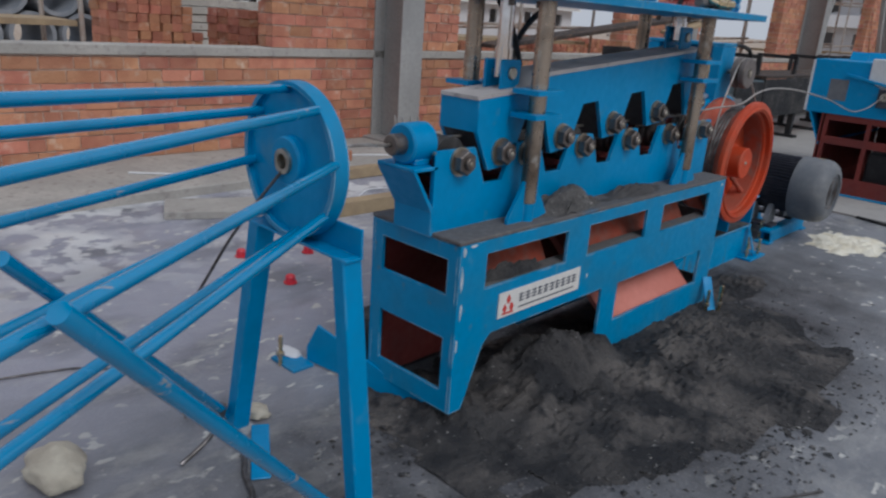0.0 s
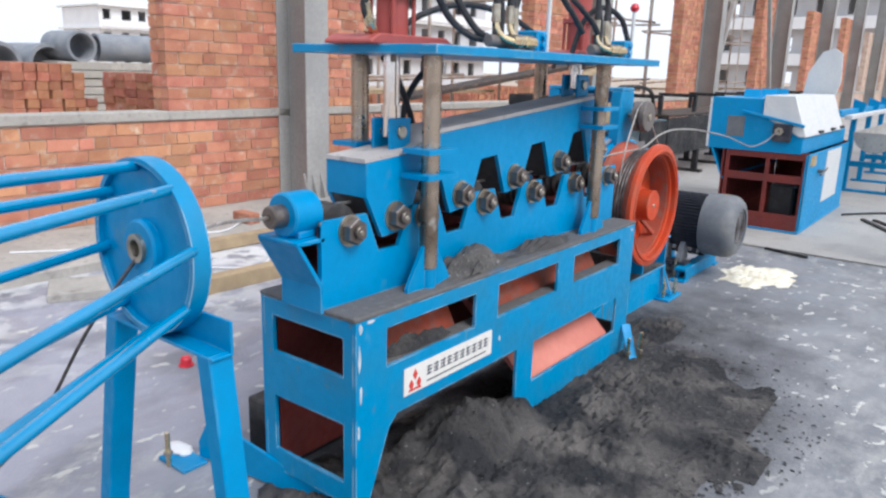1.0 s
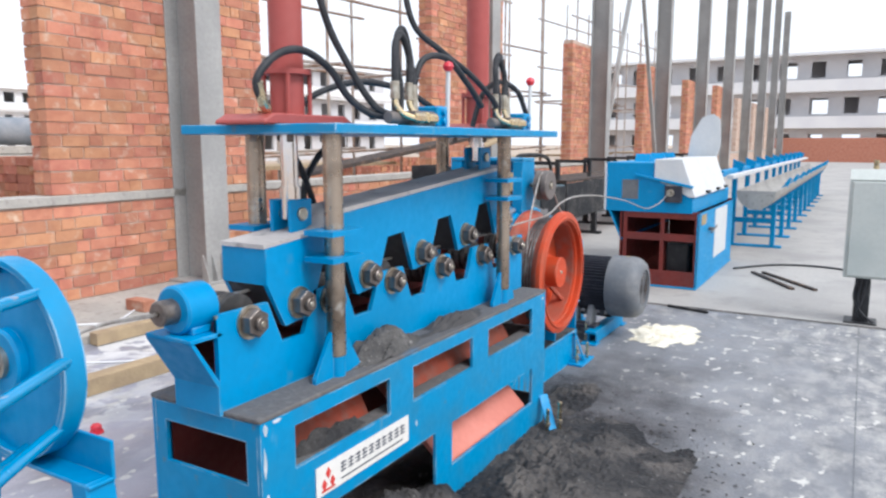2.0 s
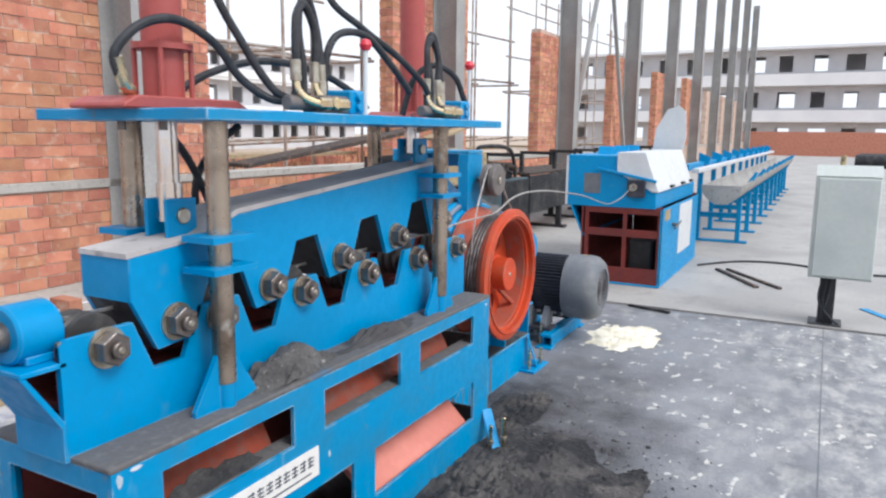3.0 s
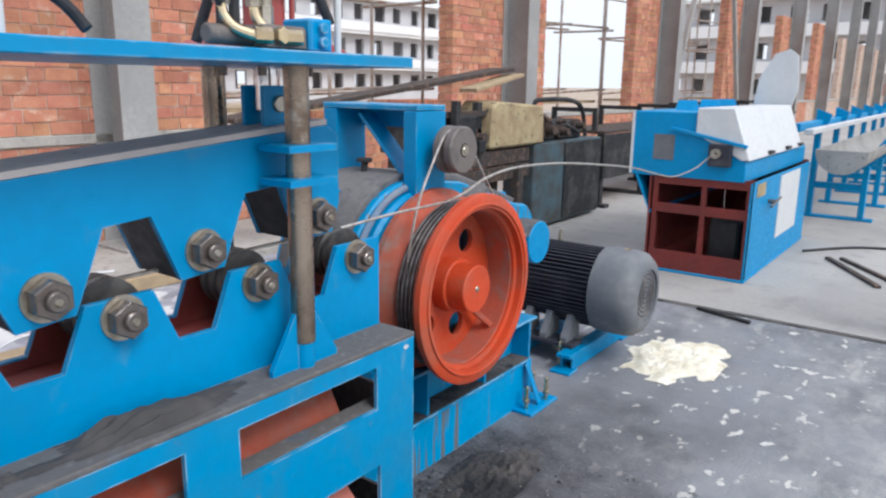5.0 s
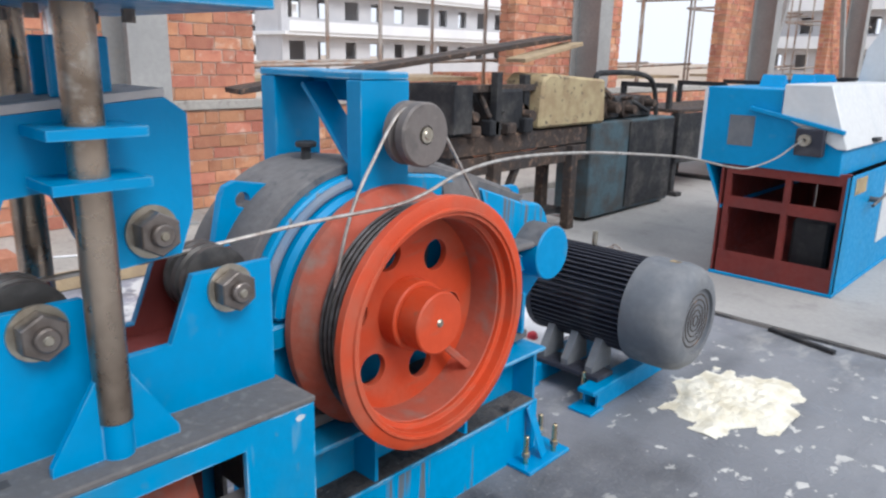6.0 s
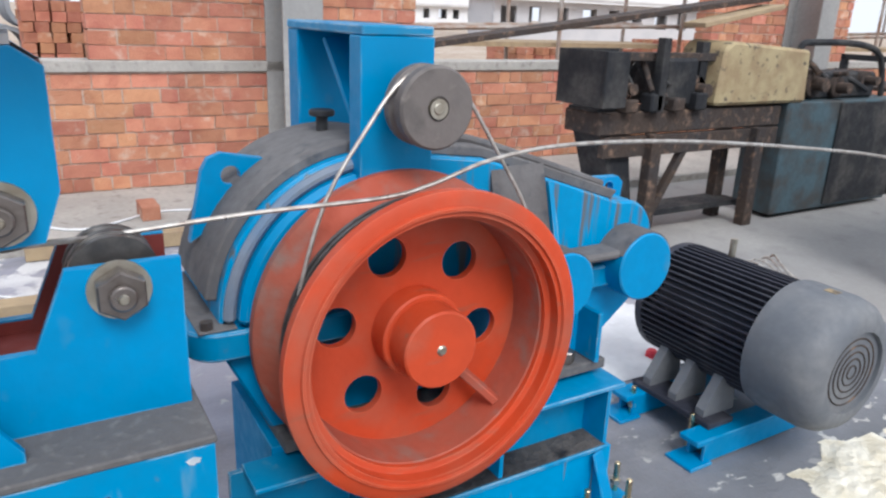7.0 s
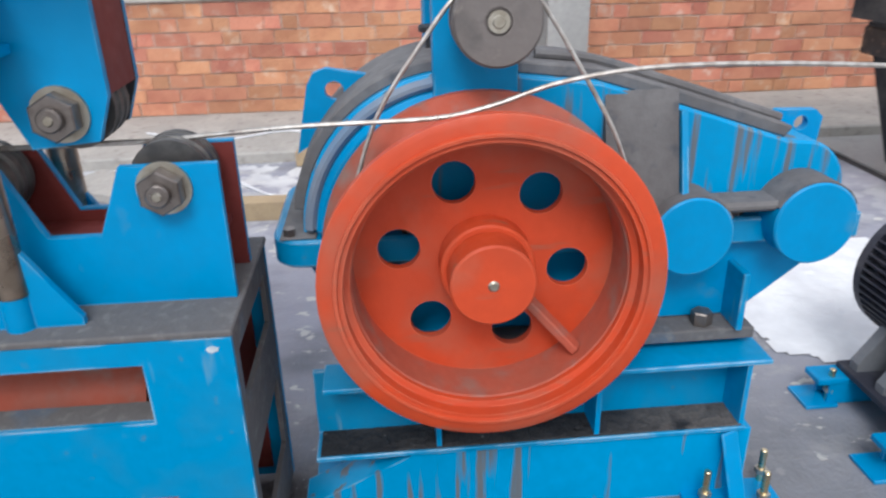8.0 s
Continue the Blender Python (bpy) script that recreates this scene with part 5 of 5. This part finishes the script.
part("low_shelf", box(-3.92, -3.7, 6.75, 7.85, 0.12, 0.16), IRON, old)
part("side_beam", box(-3.67, -3.62, 6.4, 8.05, 0.56, 0.69, 0.004), RUST, old)
part("tank", box(-3.95, -3.6, 8.10, 9.6, 0.03, 0.86, 0.01), TEAL, old)
part("tank_end", box(-3.597, -3.585, 8.72, 9.58, 0.06, 0.84), IRON, old)
part("yellow_cover", plate([(7.30, 0.86), (8.25, 0.86), (8.22, 1.22), (7.40, 1.27), (7.33, 1.22)], "x", -3.95, -3.58, bev=0.02), YELLOWED, old, "dirty yellowed sheet cover")
part("frame_upright", box(-3.62, -3.56, 6.75, 6.81, 0.84, 1.28, 0.003), IRON, old)
part("frame_upright", box(-3.72, -3.66, 7.2, 7.27, 0.84, 1.26, 0.003), IRON, old)
part("frame_beam", box(-3.73, -3.65, 6.55, 7.35, 1.14, 1.19, 0.003), RUST, old)
part("black_block", box(-3.93, -3.62, 6.86, 7.15, 0.86, 1.16, 0.02), IRON, old)
for y, z, r in ((6.55, 0.98, 0.07), (7.2, 0.96, 0.09), (8.45, 0.98, 0.10), (8.75, 0.95, 0.08), (9.1, 1.0, 0.07)):
    part("gear_wheel", joined(rod((-3.93, y, z), (-3.66, y, z), r, 20, bev=0.006), rod((-3.66, y, z), (-3.57, y, z), r * 0.5, 14)), RUST, old)
part("hand_guard", tube([(-3.75, 8.3, 0.86), (-3.75, 8.32, 1.2), (-3.75, 8.5, 1.27), (-3.75, 9.3, 1.22), (-3.75, 9.5, 0.87)], 0.025, 8, 6), IRON, old)
part("gearbox", box(-3.95, -3.7, 8.4, 9.3, 0.86, 1.06, 0.02), IRON, old)
clutter = random.Random(21)
for k in range(12):
    y = 6.5 + 0.07 * k if k < 7 else 8.35 + 0.2 * (k - 7)
    z = 0.86 + clutter.uniform(0.0, 0.12)
    part("push_rod", tube([(-3.9, y, z), (-3.75, y + clutter.uniform(-0.05, 0.05), z + clutter.uniform(0.05, 0.2)), (-3.6, y + clutter.uniform(-0.08, 0.08), z + clutter.uniform(-0.02, 0.15))], clutter.uniform(0.012, 0.028), 8, 4), (IRON, RUST)[k % 2], old)
for k in range(4):
    part("bearing_block", box(-3.66, -3.56, 6.5 + 0.2 * k, 6.6 + 0.2 * k, 0.84, 0.92 + 0.03 * (k % 2), 0.01), (RUST, IRON)[k % 2], old)
plank = single("timber_plank", bar((-4.6, 5.3, 1.13), (-3.9, 7.95, 1.55), 0.34, 0.035), RUST, "dark weathered plank propped across the old machine", "plank")
single("timber_plank", bar((-3.8, 7.25, 1.36), (-3.75, 7.95, 1.50), 0.20, 0.03), TIMBER, "pale ended plank lying on the old machine", "plank")


def old_trestle():
    u = thing("old_trestle", (0, 0, 0), "dark iron trestle of a disused outfeed", "trestle", "trestles of the old outfeed")
    part("upright", box(-0.04, 0.04, -0.04, 0.04, 0, 0.86, 0.003), IRON, u)
    part("upright", box(-0.64, -0.56, -0.04, 0.04, 0, 0.86, 0.003), IRON, u)
    part("foot", box(-0.72, 0.12, -0.06, 0.06, 0, 0.04, 0.003), IRON, u)
    part("hoop", joined(box(-0.66, -0.61, -0.03, 0.03, 0.86, 1.16, 0.003), box(-0.12, -0.07, -0.03, 0.03, 0.86, 1.16, 0.003), box(-0.66, -0.07, -0.03, 0.03, 1.11, 1.16, 0.003)), IRON, u)
    return u


ot = old_trestle()
ot.location = (-3.75, 9.95, 0)
for i in range(1, 8):
    copy_thing(ot, pose(-3.75, 9.95 + 1.35 * i, 0))
single("old_outfeed_bed", box(-4.45, -3.7, 9.9, 20.5, 0.865, 0.90, 0.004), RUST, "rusty steel bed of a disused outfeed", "outfeed bed")
single("old_side_sheet", box(-3.705, -3.69, 9.9, 15.0, 0.35, 0.86, 0.004), IRON, "dark side sheet of the disused outfeed", "side sheet")

# ---- loose things on the floor ----
single("powder_heap", rough_mound(-1.57, -1.06, 5.27, 6.0, 0.022, 2.2, 60, 0.6), POWDER, "spilt heap of cream powder on the floor", "powder heap", "", "stuff").location.z = 0.0015


def lump(name, p, size, seed, mat, label, cat):
    bm = bmesh.new()
    bmesh.ops.create_icosphere(bm, subdivisions=3, radius=1)
    for v in bm.verts:
        k = 1 + 0.35 * noise.noise(v.co * 1.6 + Vector((seed, 0, 0))) + 0.12 * noise.noise(v.co * 5 + Vector((seed, 0, 0)))
        v.co = Vector((v.co.x * k * size[0], v.co.y * k * size[1], v.co.z * k * size[2]))
    low = min(v.co.z for v in bm.verts)
    bm.transform(Matrix.Translation(Vector(p) + Vector((0, 0, -low * 0.85))))
    return single(name, bm, mat, label, cat)


lump("rubble_stone", (-2.0, 0.53, -0.002), (0.11, 0.08, 0.05), 4.0, STONE, "pale broken lump of concrete on the floor", "stone")
lump("rubble_stone", (-1.95, 1.17, -0.002), (0.05, 0.04, 0.02), 9.0, STONE, "small pale lump of mortar on the floor", "stone")
lump("white_rag", (-2.27, 1.52, -0.002), (0.07, 0.04, 0.015), 6.0, PAPER, "small white scrap lying by the bolt", "scrap")
single("white_powder", rough_mound(-3.35, -2.2, 5.0, 6.05, 0.012, 6.2, 60, 0.4), PAPER, "thin white powder spilt on the floor", "powder heap", "", "stuff").location.z = 0.0012
for x, y in ((-2.95, 1.99), (-3.3, 2.35), (-3.45, 2.0), (-2.75, 2.55), (-2.3, 5.56)):
    r = thing("red_cap", (x, y, 0), "small red plastic cap dropped on the floor", "cap", "red caps on the floor")
    part("shell", lathe([(0, 0.0), (0.028, 0.0), (0.026, 0.035), (0.018, 0.045), (0, 0.045)], (x, y, 0.0), (0, 0, 1), 12, False), RED_CAP, r)
    part("brim", lathe([(0.02, 0.0), (0.036, 0.0), (0.036, 0.006), (0.02, 0.006)], (x, y, 0.0005), (0, 0, 1), 12), RED_CAP, r)
single("timber_beam", bar((-3.86, 2.5, 0.05), (-3.80, 3.95, 0.05), 0.11, 0.10), TIMBER, "long pale squared timber lying on the floor", "timber")
single("concrete_board", bar((-4.5, 2.05, 0.025), (-4.22, 2.62, 0.025), 0.36, 0.05), CONCRETE, "pale flat board lying by the ledge", "board")
single("blue_offcut", bar((-1.88, 1.14, 0.006), (-1.62, 0.98, 0.006), 0.06, 0.006), BLUE, "flat blue painted steel offcut on the floor", "offcut")
single("bent_wire", tube([(-0.62, 1.55, 0.006), (-0.66, 1.75, 0.012), (-0.60, 1.95, 0.006), (-0.5, 2.15, 0.006), (-0.42, 2.3, 0.006)], 0.005, 6, 6), ROPE, "bent scrap of wire lying on the floor", "wire")
single("scrap_bar", bar((-1.08, 8.75, 0.012), (-0.62, 7.95, 0.012), 0.045, 0.022), RUST, "rusty steel bar lying on the floor", "bar")
single("scrap_bar", bar((-0.98, 8.8, 0.012), (-0.42, 8.0, 0.012), 0.04, 0.022), RUST, "rusty steel bar lying on the floor", "bar")
single("scrap_bar", bar((-1.5, 6.6, 0.012), (-1.15, 6.5, 0.012), 0.03, 0.02), IRON, "short dark scrap of steel on the floor", "bar")
single("blue_strip", bar((0.24, 7.5, 0.006), (0.46, 7.14, 0.006), 0.07, 0.006), BLUE, "flat blue painted steel strip on the floor", "offcut")
single("floor_cable", tube([(-1.3, 8.9, 0.012), (-0.9, 9.4, 0.012), (-0.4, 9.5, 0.012), (0.3, 9.2, 0.012), (1.2, 9.6, 0.012)], 0.012, 6, 6), HOSE, "dark cable lying across the floor", "cable")
for k in range(4):
    single("wire_scrap", tube([(-2.3 + 0.05 * k, 5.9, 0.3), (-2.2, 5.95 + 0.05 * k, 0.42), (-2.05, 6.0, 0.36 + 0.02 * k), (-1.95, 6.1 + 0.04 * k, 0.22), (-1.9, 6.3, 0.012)], 0.006, 6, 5), WIRE, "loose pale wire end curling behind the motor", "wire", "wire ends behind the motor")

single("white_cable", tube([(-5.4, 2.2, 0.078), (-5.1, 2.7, 0.078), (-5.3, 3.2, 0.078), (-4.95, 3.6, 0.078), (-5.2, 4.1, 0.078), (-5.0, 4.6, 0.078)], 0.008, 6, 6), PAPER, "loose pale cable lying along the concrete ledge", "cable")
single("white_cable", tube([(-4.4, 3.0, 0.008), (-4.1, 3.3, 0.008), (-4.3, 3.7, 0.008), (-4.0, 4.1, 0.008)], 0.007, 6, 6), PAPER, "loose pale cable lying on the floor by the ledge", "cable")
single("loose_brick", box(-5.25, -5.02, 3.95, 4.06, 0.07, 0.16, 0.004), BRICK, "single red brick lying on the concrete ledge", "brick")
single("timber_beam", bar((-4.72, 3.3, 0.05), (-4.66, 4.9, 0.05), 0.09, 0.09), TIMBER, "long pale squared timber lying along the ledge", "timber")

# ---- outside the wall ----
def pipe(p, axis, length=1.6, r=0.5):
    d = Vector(axis).normalized()
    return single("concrete_pipe", lathe([(r * 0.82, 0), (r, 0), (r, length), (r * 0.82, length)], p, d, 40), PIPE, "large grey concrete drain pipe stacked on the site", "pipe", "stacked pipes outside")


for i in range(6):
    pipe((-19.6, 3.2 + 1.08 * i, 0.34), (1, 0.1, 0))
for i in range(5):
    pipe((-19.5, 3.75 + 1.08 * i, 1.25), (1, 0.1, 0))
pipe((-17.9, 9.32, 1.70), (0.06, 1, 0), 1.45, 0.33)
pipe((-18.6, 8.7, 1.70), (1, 0.05, 0), 1.2, 0.36)
slabs = thing("slab_stack", (-18.1, 9.5, -0.16), "stack of grey concrete slabs carrying two pipes", "slab stack")
for k in range(8):
    part("slab", box(-18.75 + 0.03 * (k % 2), -17.35 - 0.02 * (k % 3), 8.1 + 0.05 * (k % 3), 11.1, -0.16 + 0.19 * k, 0.02 + 0.19 * k - (0.01 if k < 7 else 0.0), 0.01), CONCRETE, slabs)


def scaffold(y0, n):
    s = thing("scaffold", (-7.4, y0, -0.16), "rusty steel tube scaffold outside the wall", "scaffold", "scaffolds outside")
    for i in range(n):
        for x in (-6.9, -7.9):
            part("standard", rod((x, y0 + 1.9 * i, -0.16), (x, y0 + 1.9 * i, 5.4), 0.024, 8), GALV, s)
    for z in (1.22, 2.5, 3.45, 4.7):
        for x in (-6.93, -7.87):
            part("ledger", rod((x, y0 - 0.3, z), (x, y0 + 1.9 * (n - 1) + 0.3, z + 0.12), 0.024, 8), GALV, s)
    for i in range(n):
        part("transom", rod((-6.7, y0 + 1.9 * i + 0.05, 2.55), (-8.1, y0 + 1.9 * i + 0.05, 2.55), 0.024, 8), GALV, s)
    part("board_walk", box(-7.85, -7.0, y0, y0 + 1.9 * (n - 1), 1.06, 1.11), TIMBER, s)


scaffold(6.75, 3)
scaffold(12.9, 3)
scaffold(19.0, 3)
scaffold(25.2, 3)
scaffold(0.6, 2)


def facade_block(name, label, along, u0, u1, d, depth, storeys, mat, h=3.0, bay=2.6, z0=-0.16, seed=1):
    """A shell of a building under construction; along is the axis its front runs on, d the place of that front."""
    rnd = random.Random(seed)
    b = thing(name, ((d, (u0 + u1) / 2, z0) if along == "y" else ((u0 + u1) / 2, d, z0)), label, "building")
    n = int((u1 - u0) / bay)
    ax = "x" if along == "y" else "y"
    for s in range(storeys):
        holes = []
        for i in range(n):
            a = u0 + bay * i + 0.55 + 0.15 * rnd.random()
            holes.append(rect(a, a + bay * (0.42 if (i + s) % 3 else 0.55), z0 + h * s + 1.0, z0 + h * s + 2.35))
        part("storey_wall", plate(rect(u0, u1, z0 + h * s, z0 + h * (s + 1) - 0.25), ax, d, d + 0.25, holes), mat, b)
        part("rear_wall", plate(rect(u0, u1, z0 + h * s, z0 + h * (s + 1) - 0.25), ax, d + depth, d + depth + 0.25, [hh for k, hh in enumerate(holes) if rnd.random() < 0.7]), mat, b)
        lo, hi = z0 + h * (s + 1) - 0.25, z0 + h * (s + 1)
        e0, e1 = min(d, d + depth) - 1.1, max(d, d + depth) + 1.1
        part("floor_slab", box(e0, e1, u0 - 0.3, u1 + 0.3, lo, hi) if along == "y" else box(u0 - 0.3, u1 + 0.3, e0, e1, lo, hi), PALE, b)
        if s:
            f = d - 1.1 if depth > 0 else d + 1.1
            part("balcony_front", box(f, f + 0.12, u0, u1, z0 + h * s, z0 + h * s + 0.75) if along == "y" else box(u0, u1, f, f + 0.12, z0 + h * s, z0 + h * s + 0.75), PALE, b)
    for i in range(0, n + 1, 3):
        u = u0 + bay * i
        part("partition", box(min(d, d + depth) + 0.3, max(d, d + depth) - 0.05, u, u + 0.2, z0, z0 + h * storeys - 0.3) if along == "y" else box(u, u + 0.2, min(d, d + depth) + 0.3, max(d, d + depth) - 0.05, z0, z0 + h * storeys - 0.3), mat, b)
    return b


facade_block("apartment_building", "grey unfinished apartment block beyond the hall's end", "x", -26.0, 42.0, 72.0, 3.2, 3, RENDERED, 3.1, seed=4)
facade_block("apartment_building", "grey unfinished apartment block beside the hall", "y", 34.0, 66.0, -46.0, -3.2, 3, RENDERED, 3.0, seed=7)
facade_block("apartment_building", "distant apartment block across the site, paled for haze", "y", 52.0, 74.0, -100.0, -10.0, 3, PALE, 3.0, seed=9)
end_wall = tagged(new("wall_end", finish(box(-6.2, 30.0, 62.0, 62.24, -0.16, 1.8), "wall_end", BRICK)), "low red brick wall closing the hall's end", "wall", kind="structure")
for i in range(9):
    single("drain_pipe", rod((1.0 + 0.05 * i, 40 + 0.6 * i, 0.3), (9.0, 40 + 0.6 * i, 0.3), 0.3, 16), IRON, "long dark pipe lying on the hall floor", "pipe", "pipes on the far floor")
brace = thing("steel_brace", (-5.73, 20.5, 0), "grey steel wind brace between two columns", "brace", kind="structure")
part("strut", bar((-5.73, 17.7, 1.0), (-5.73, 20.4, 6.6), 0.10, 0.10), COLUMN, brace)
part("strut", bar((-5.73, 23.2, 0.6), (-5.73, 20.5, 6.6), 0.10, 0.10), COLUMN, brace)

# ---- bricks, laid one by one ----
BL, BH, BJ = 0.24, 0.09, 0.011
rnd = random.Random(5)


def brick_mesh(name, length, kind_i):
    r = random.Random(kind_i)
    bm = box(0, 0.115, 0, length, 0, BH)
    for v in bm.verts:
        v.co += Vector([r.uniform(-0.0035, 0.0035) for _ in range(3)])
    return finish(bm, name, BRICK, False)


STRETCH = [brick_mesh("brick", BL, i) for i in range(4)]
HEAD = [brick_mesh("brick", 0.115, 10 + i) for i in range(3)]


def lay(parent, y0, y1, z0, z1, limit, ends=False):
    """Courses of stretchers and headers with their faces in the wall's plane: single bricks first, the rest in one mesh."""
    rest, count, row, z = bmesh.new(), 0, 0, z0
    while z + BH <= z1 + 0.02:
        y = y0 - (0.06 if row % 2 else 0.0)
        while y < y1 - 0.03:
            long = rnd.random() < (0.75 if row % 3 else 0.45)
            length = BL if long else 0.115
            me = rnd.choice(STRETCH if long else HEAD)
            out = WALL_X - 0.115 + rnd.uniform(-0.003, 0.005)
            a, b = max(y, y0), min(y + length, y1)
            if b - a > 0.03:
                m = Matrix.Translation((out, a, z + rnd.uniform(-0.002, 0.002))) @ Matrix.Diagonal((1, (b - a) / length, 1, 1))
                if count < limit:
                    o = new("brick", me)
                    o.parent = parent
                    o.matrix_local = m
                else:
                    k = len(rest.verts)
                    rest.from_mesh(me)
                    rest.verts.ensure_lookup_table()
                    for v in rest.verts[k:]:
                        v.co = m @ v.co
                count += 1
            y += length + BJ
        if ends:
            for e in (y0, y1 - 0.115):
                k = len(rest.verts)
                rest.from_mesh(rnd.choice(HEAD))
                rest.verts.ensure_lookup_table()
                for v in rest.verts[k:]:
                    v.co += Vector((WALL_X - 0.233, e + rnd.uniform(-0.004, 0.004), z))
        z += BH + 0.0125
        row += 1
    if len(rest.verts):
        o = new("brickwork", finish(rest, "brickwork", BRICK, False))
        o.parent = parent
        tagged(o, kind="stuff")
    else:
        rest.free()


lay(wall_west, 0.0, 8.0, 0.075, 0.90, 300)
lay(wall_west_far, 8.0, 34.0, 0.075, 0.90, 0)
for pier, c, top in piers:
    if c < 40:
        lay(pier, c - 1.25, c + 1.25, 0.985, top, 270 if 4 < c < 6 else 0, True)


def brick_stack(x0, y0, nx, ny, nz, seed):
    st = thing("brick_stack", (x0, y0, -0.16), "loose stack of red bricks outside the wall", "brick stack", "brick stacks outside", "stuff")
    r = random.Random(seed)
    bm = bmesh.new()
    for k in range(nz):
        for i in range(nx):
            for j in range(ny - (k // 3) + r.randint(-1, 0)):
                me = r.choice(STRETCH)
                n = len(bm.verts)
                bm.from_mesh(me)
                bm.verts.ensure_lookup_table()
                m = Matrix.Translation((x0 + i * 0.26 + r.uniform(-0.01, 0.01), y0 + j * 0.13 + r.uniform(-0.01, 0.01), -0.16 + k * 0.095)) @ Matrix.Rotation(r.uniform(-0.05, 0.05) - 1.57, 4, "Z")
                for v in bm.verts[n:]:
                    v.co = m @ v.co
    part("bricks", bm, BRICK, st)


brick_stack(-9.3, 3.6, 4, 10, 16, 1)
brick_stack(-9.1, 5.0, 4, 9, 15, 2)
brick_stack(-9.6, 9.6, 4, 20, 12, 3)
brick_stack(-10.6, 13.5, 4, 22, 13, 4)
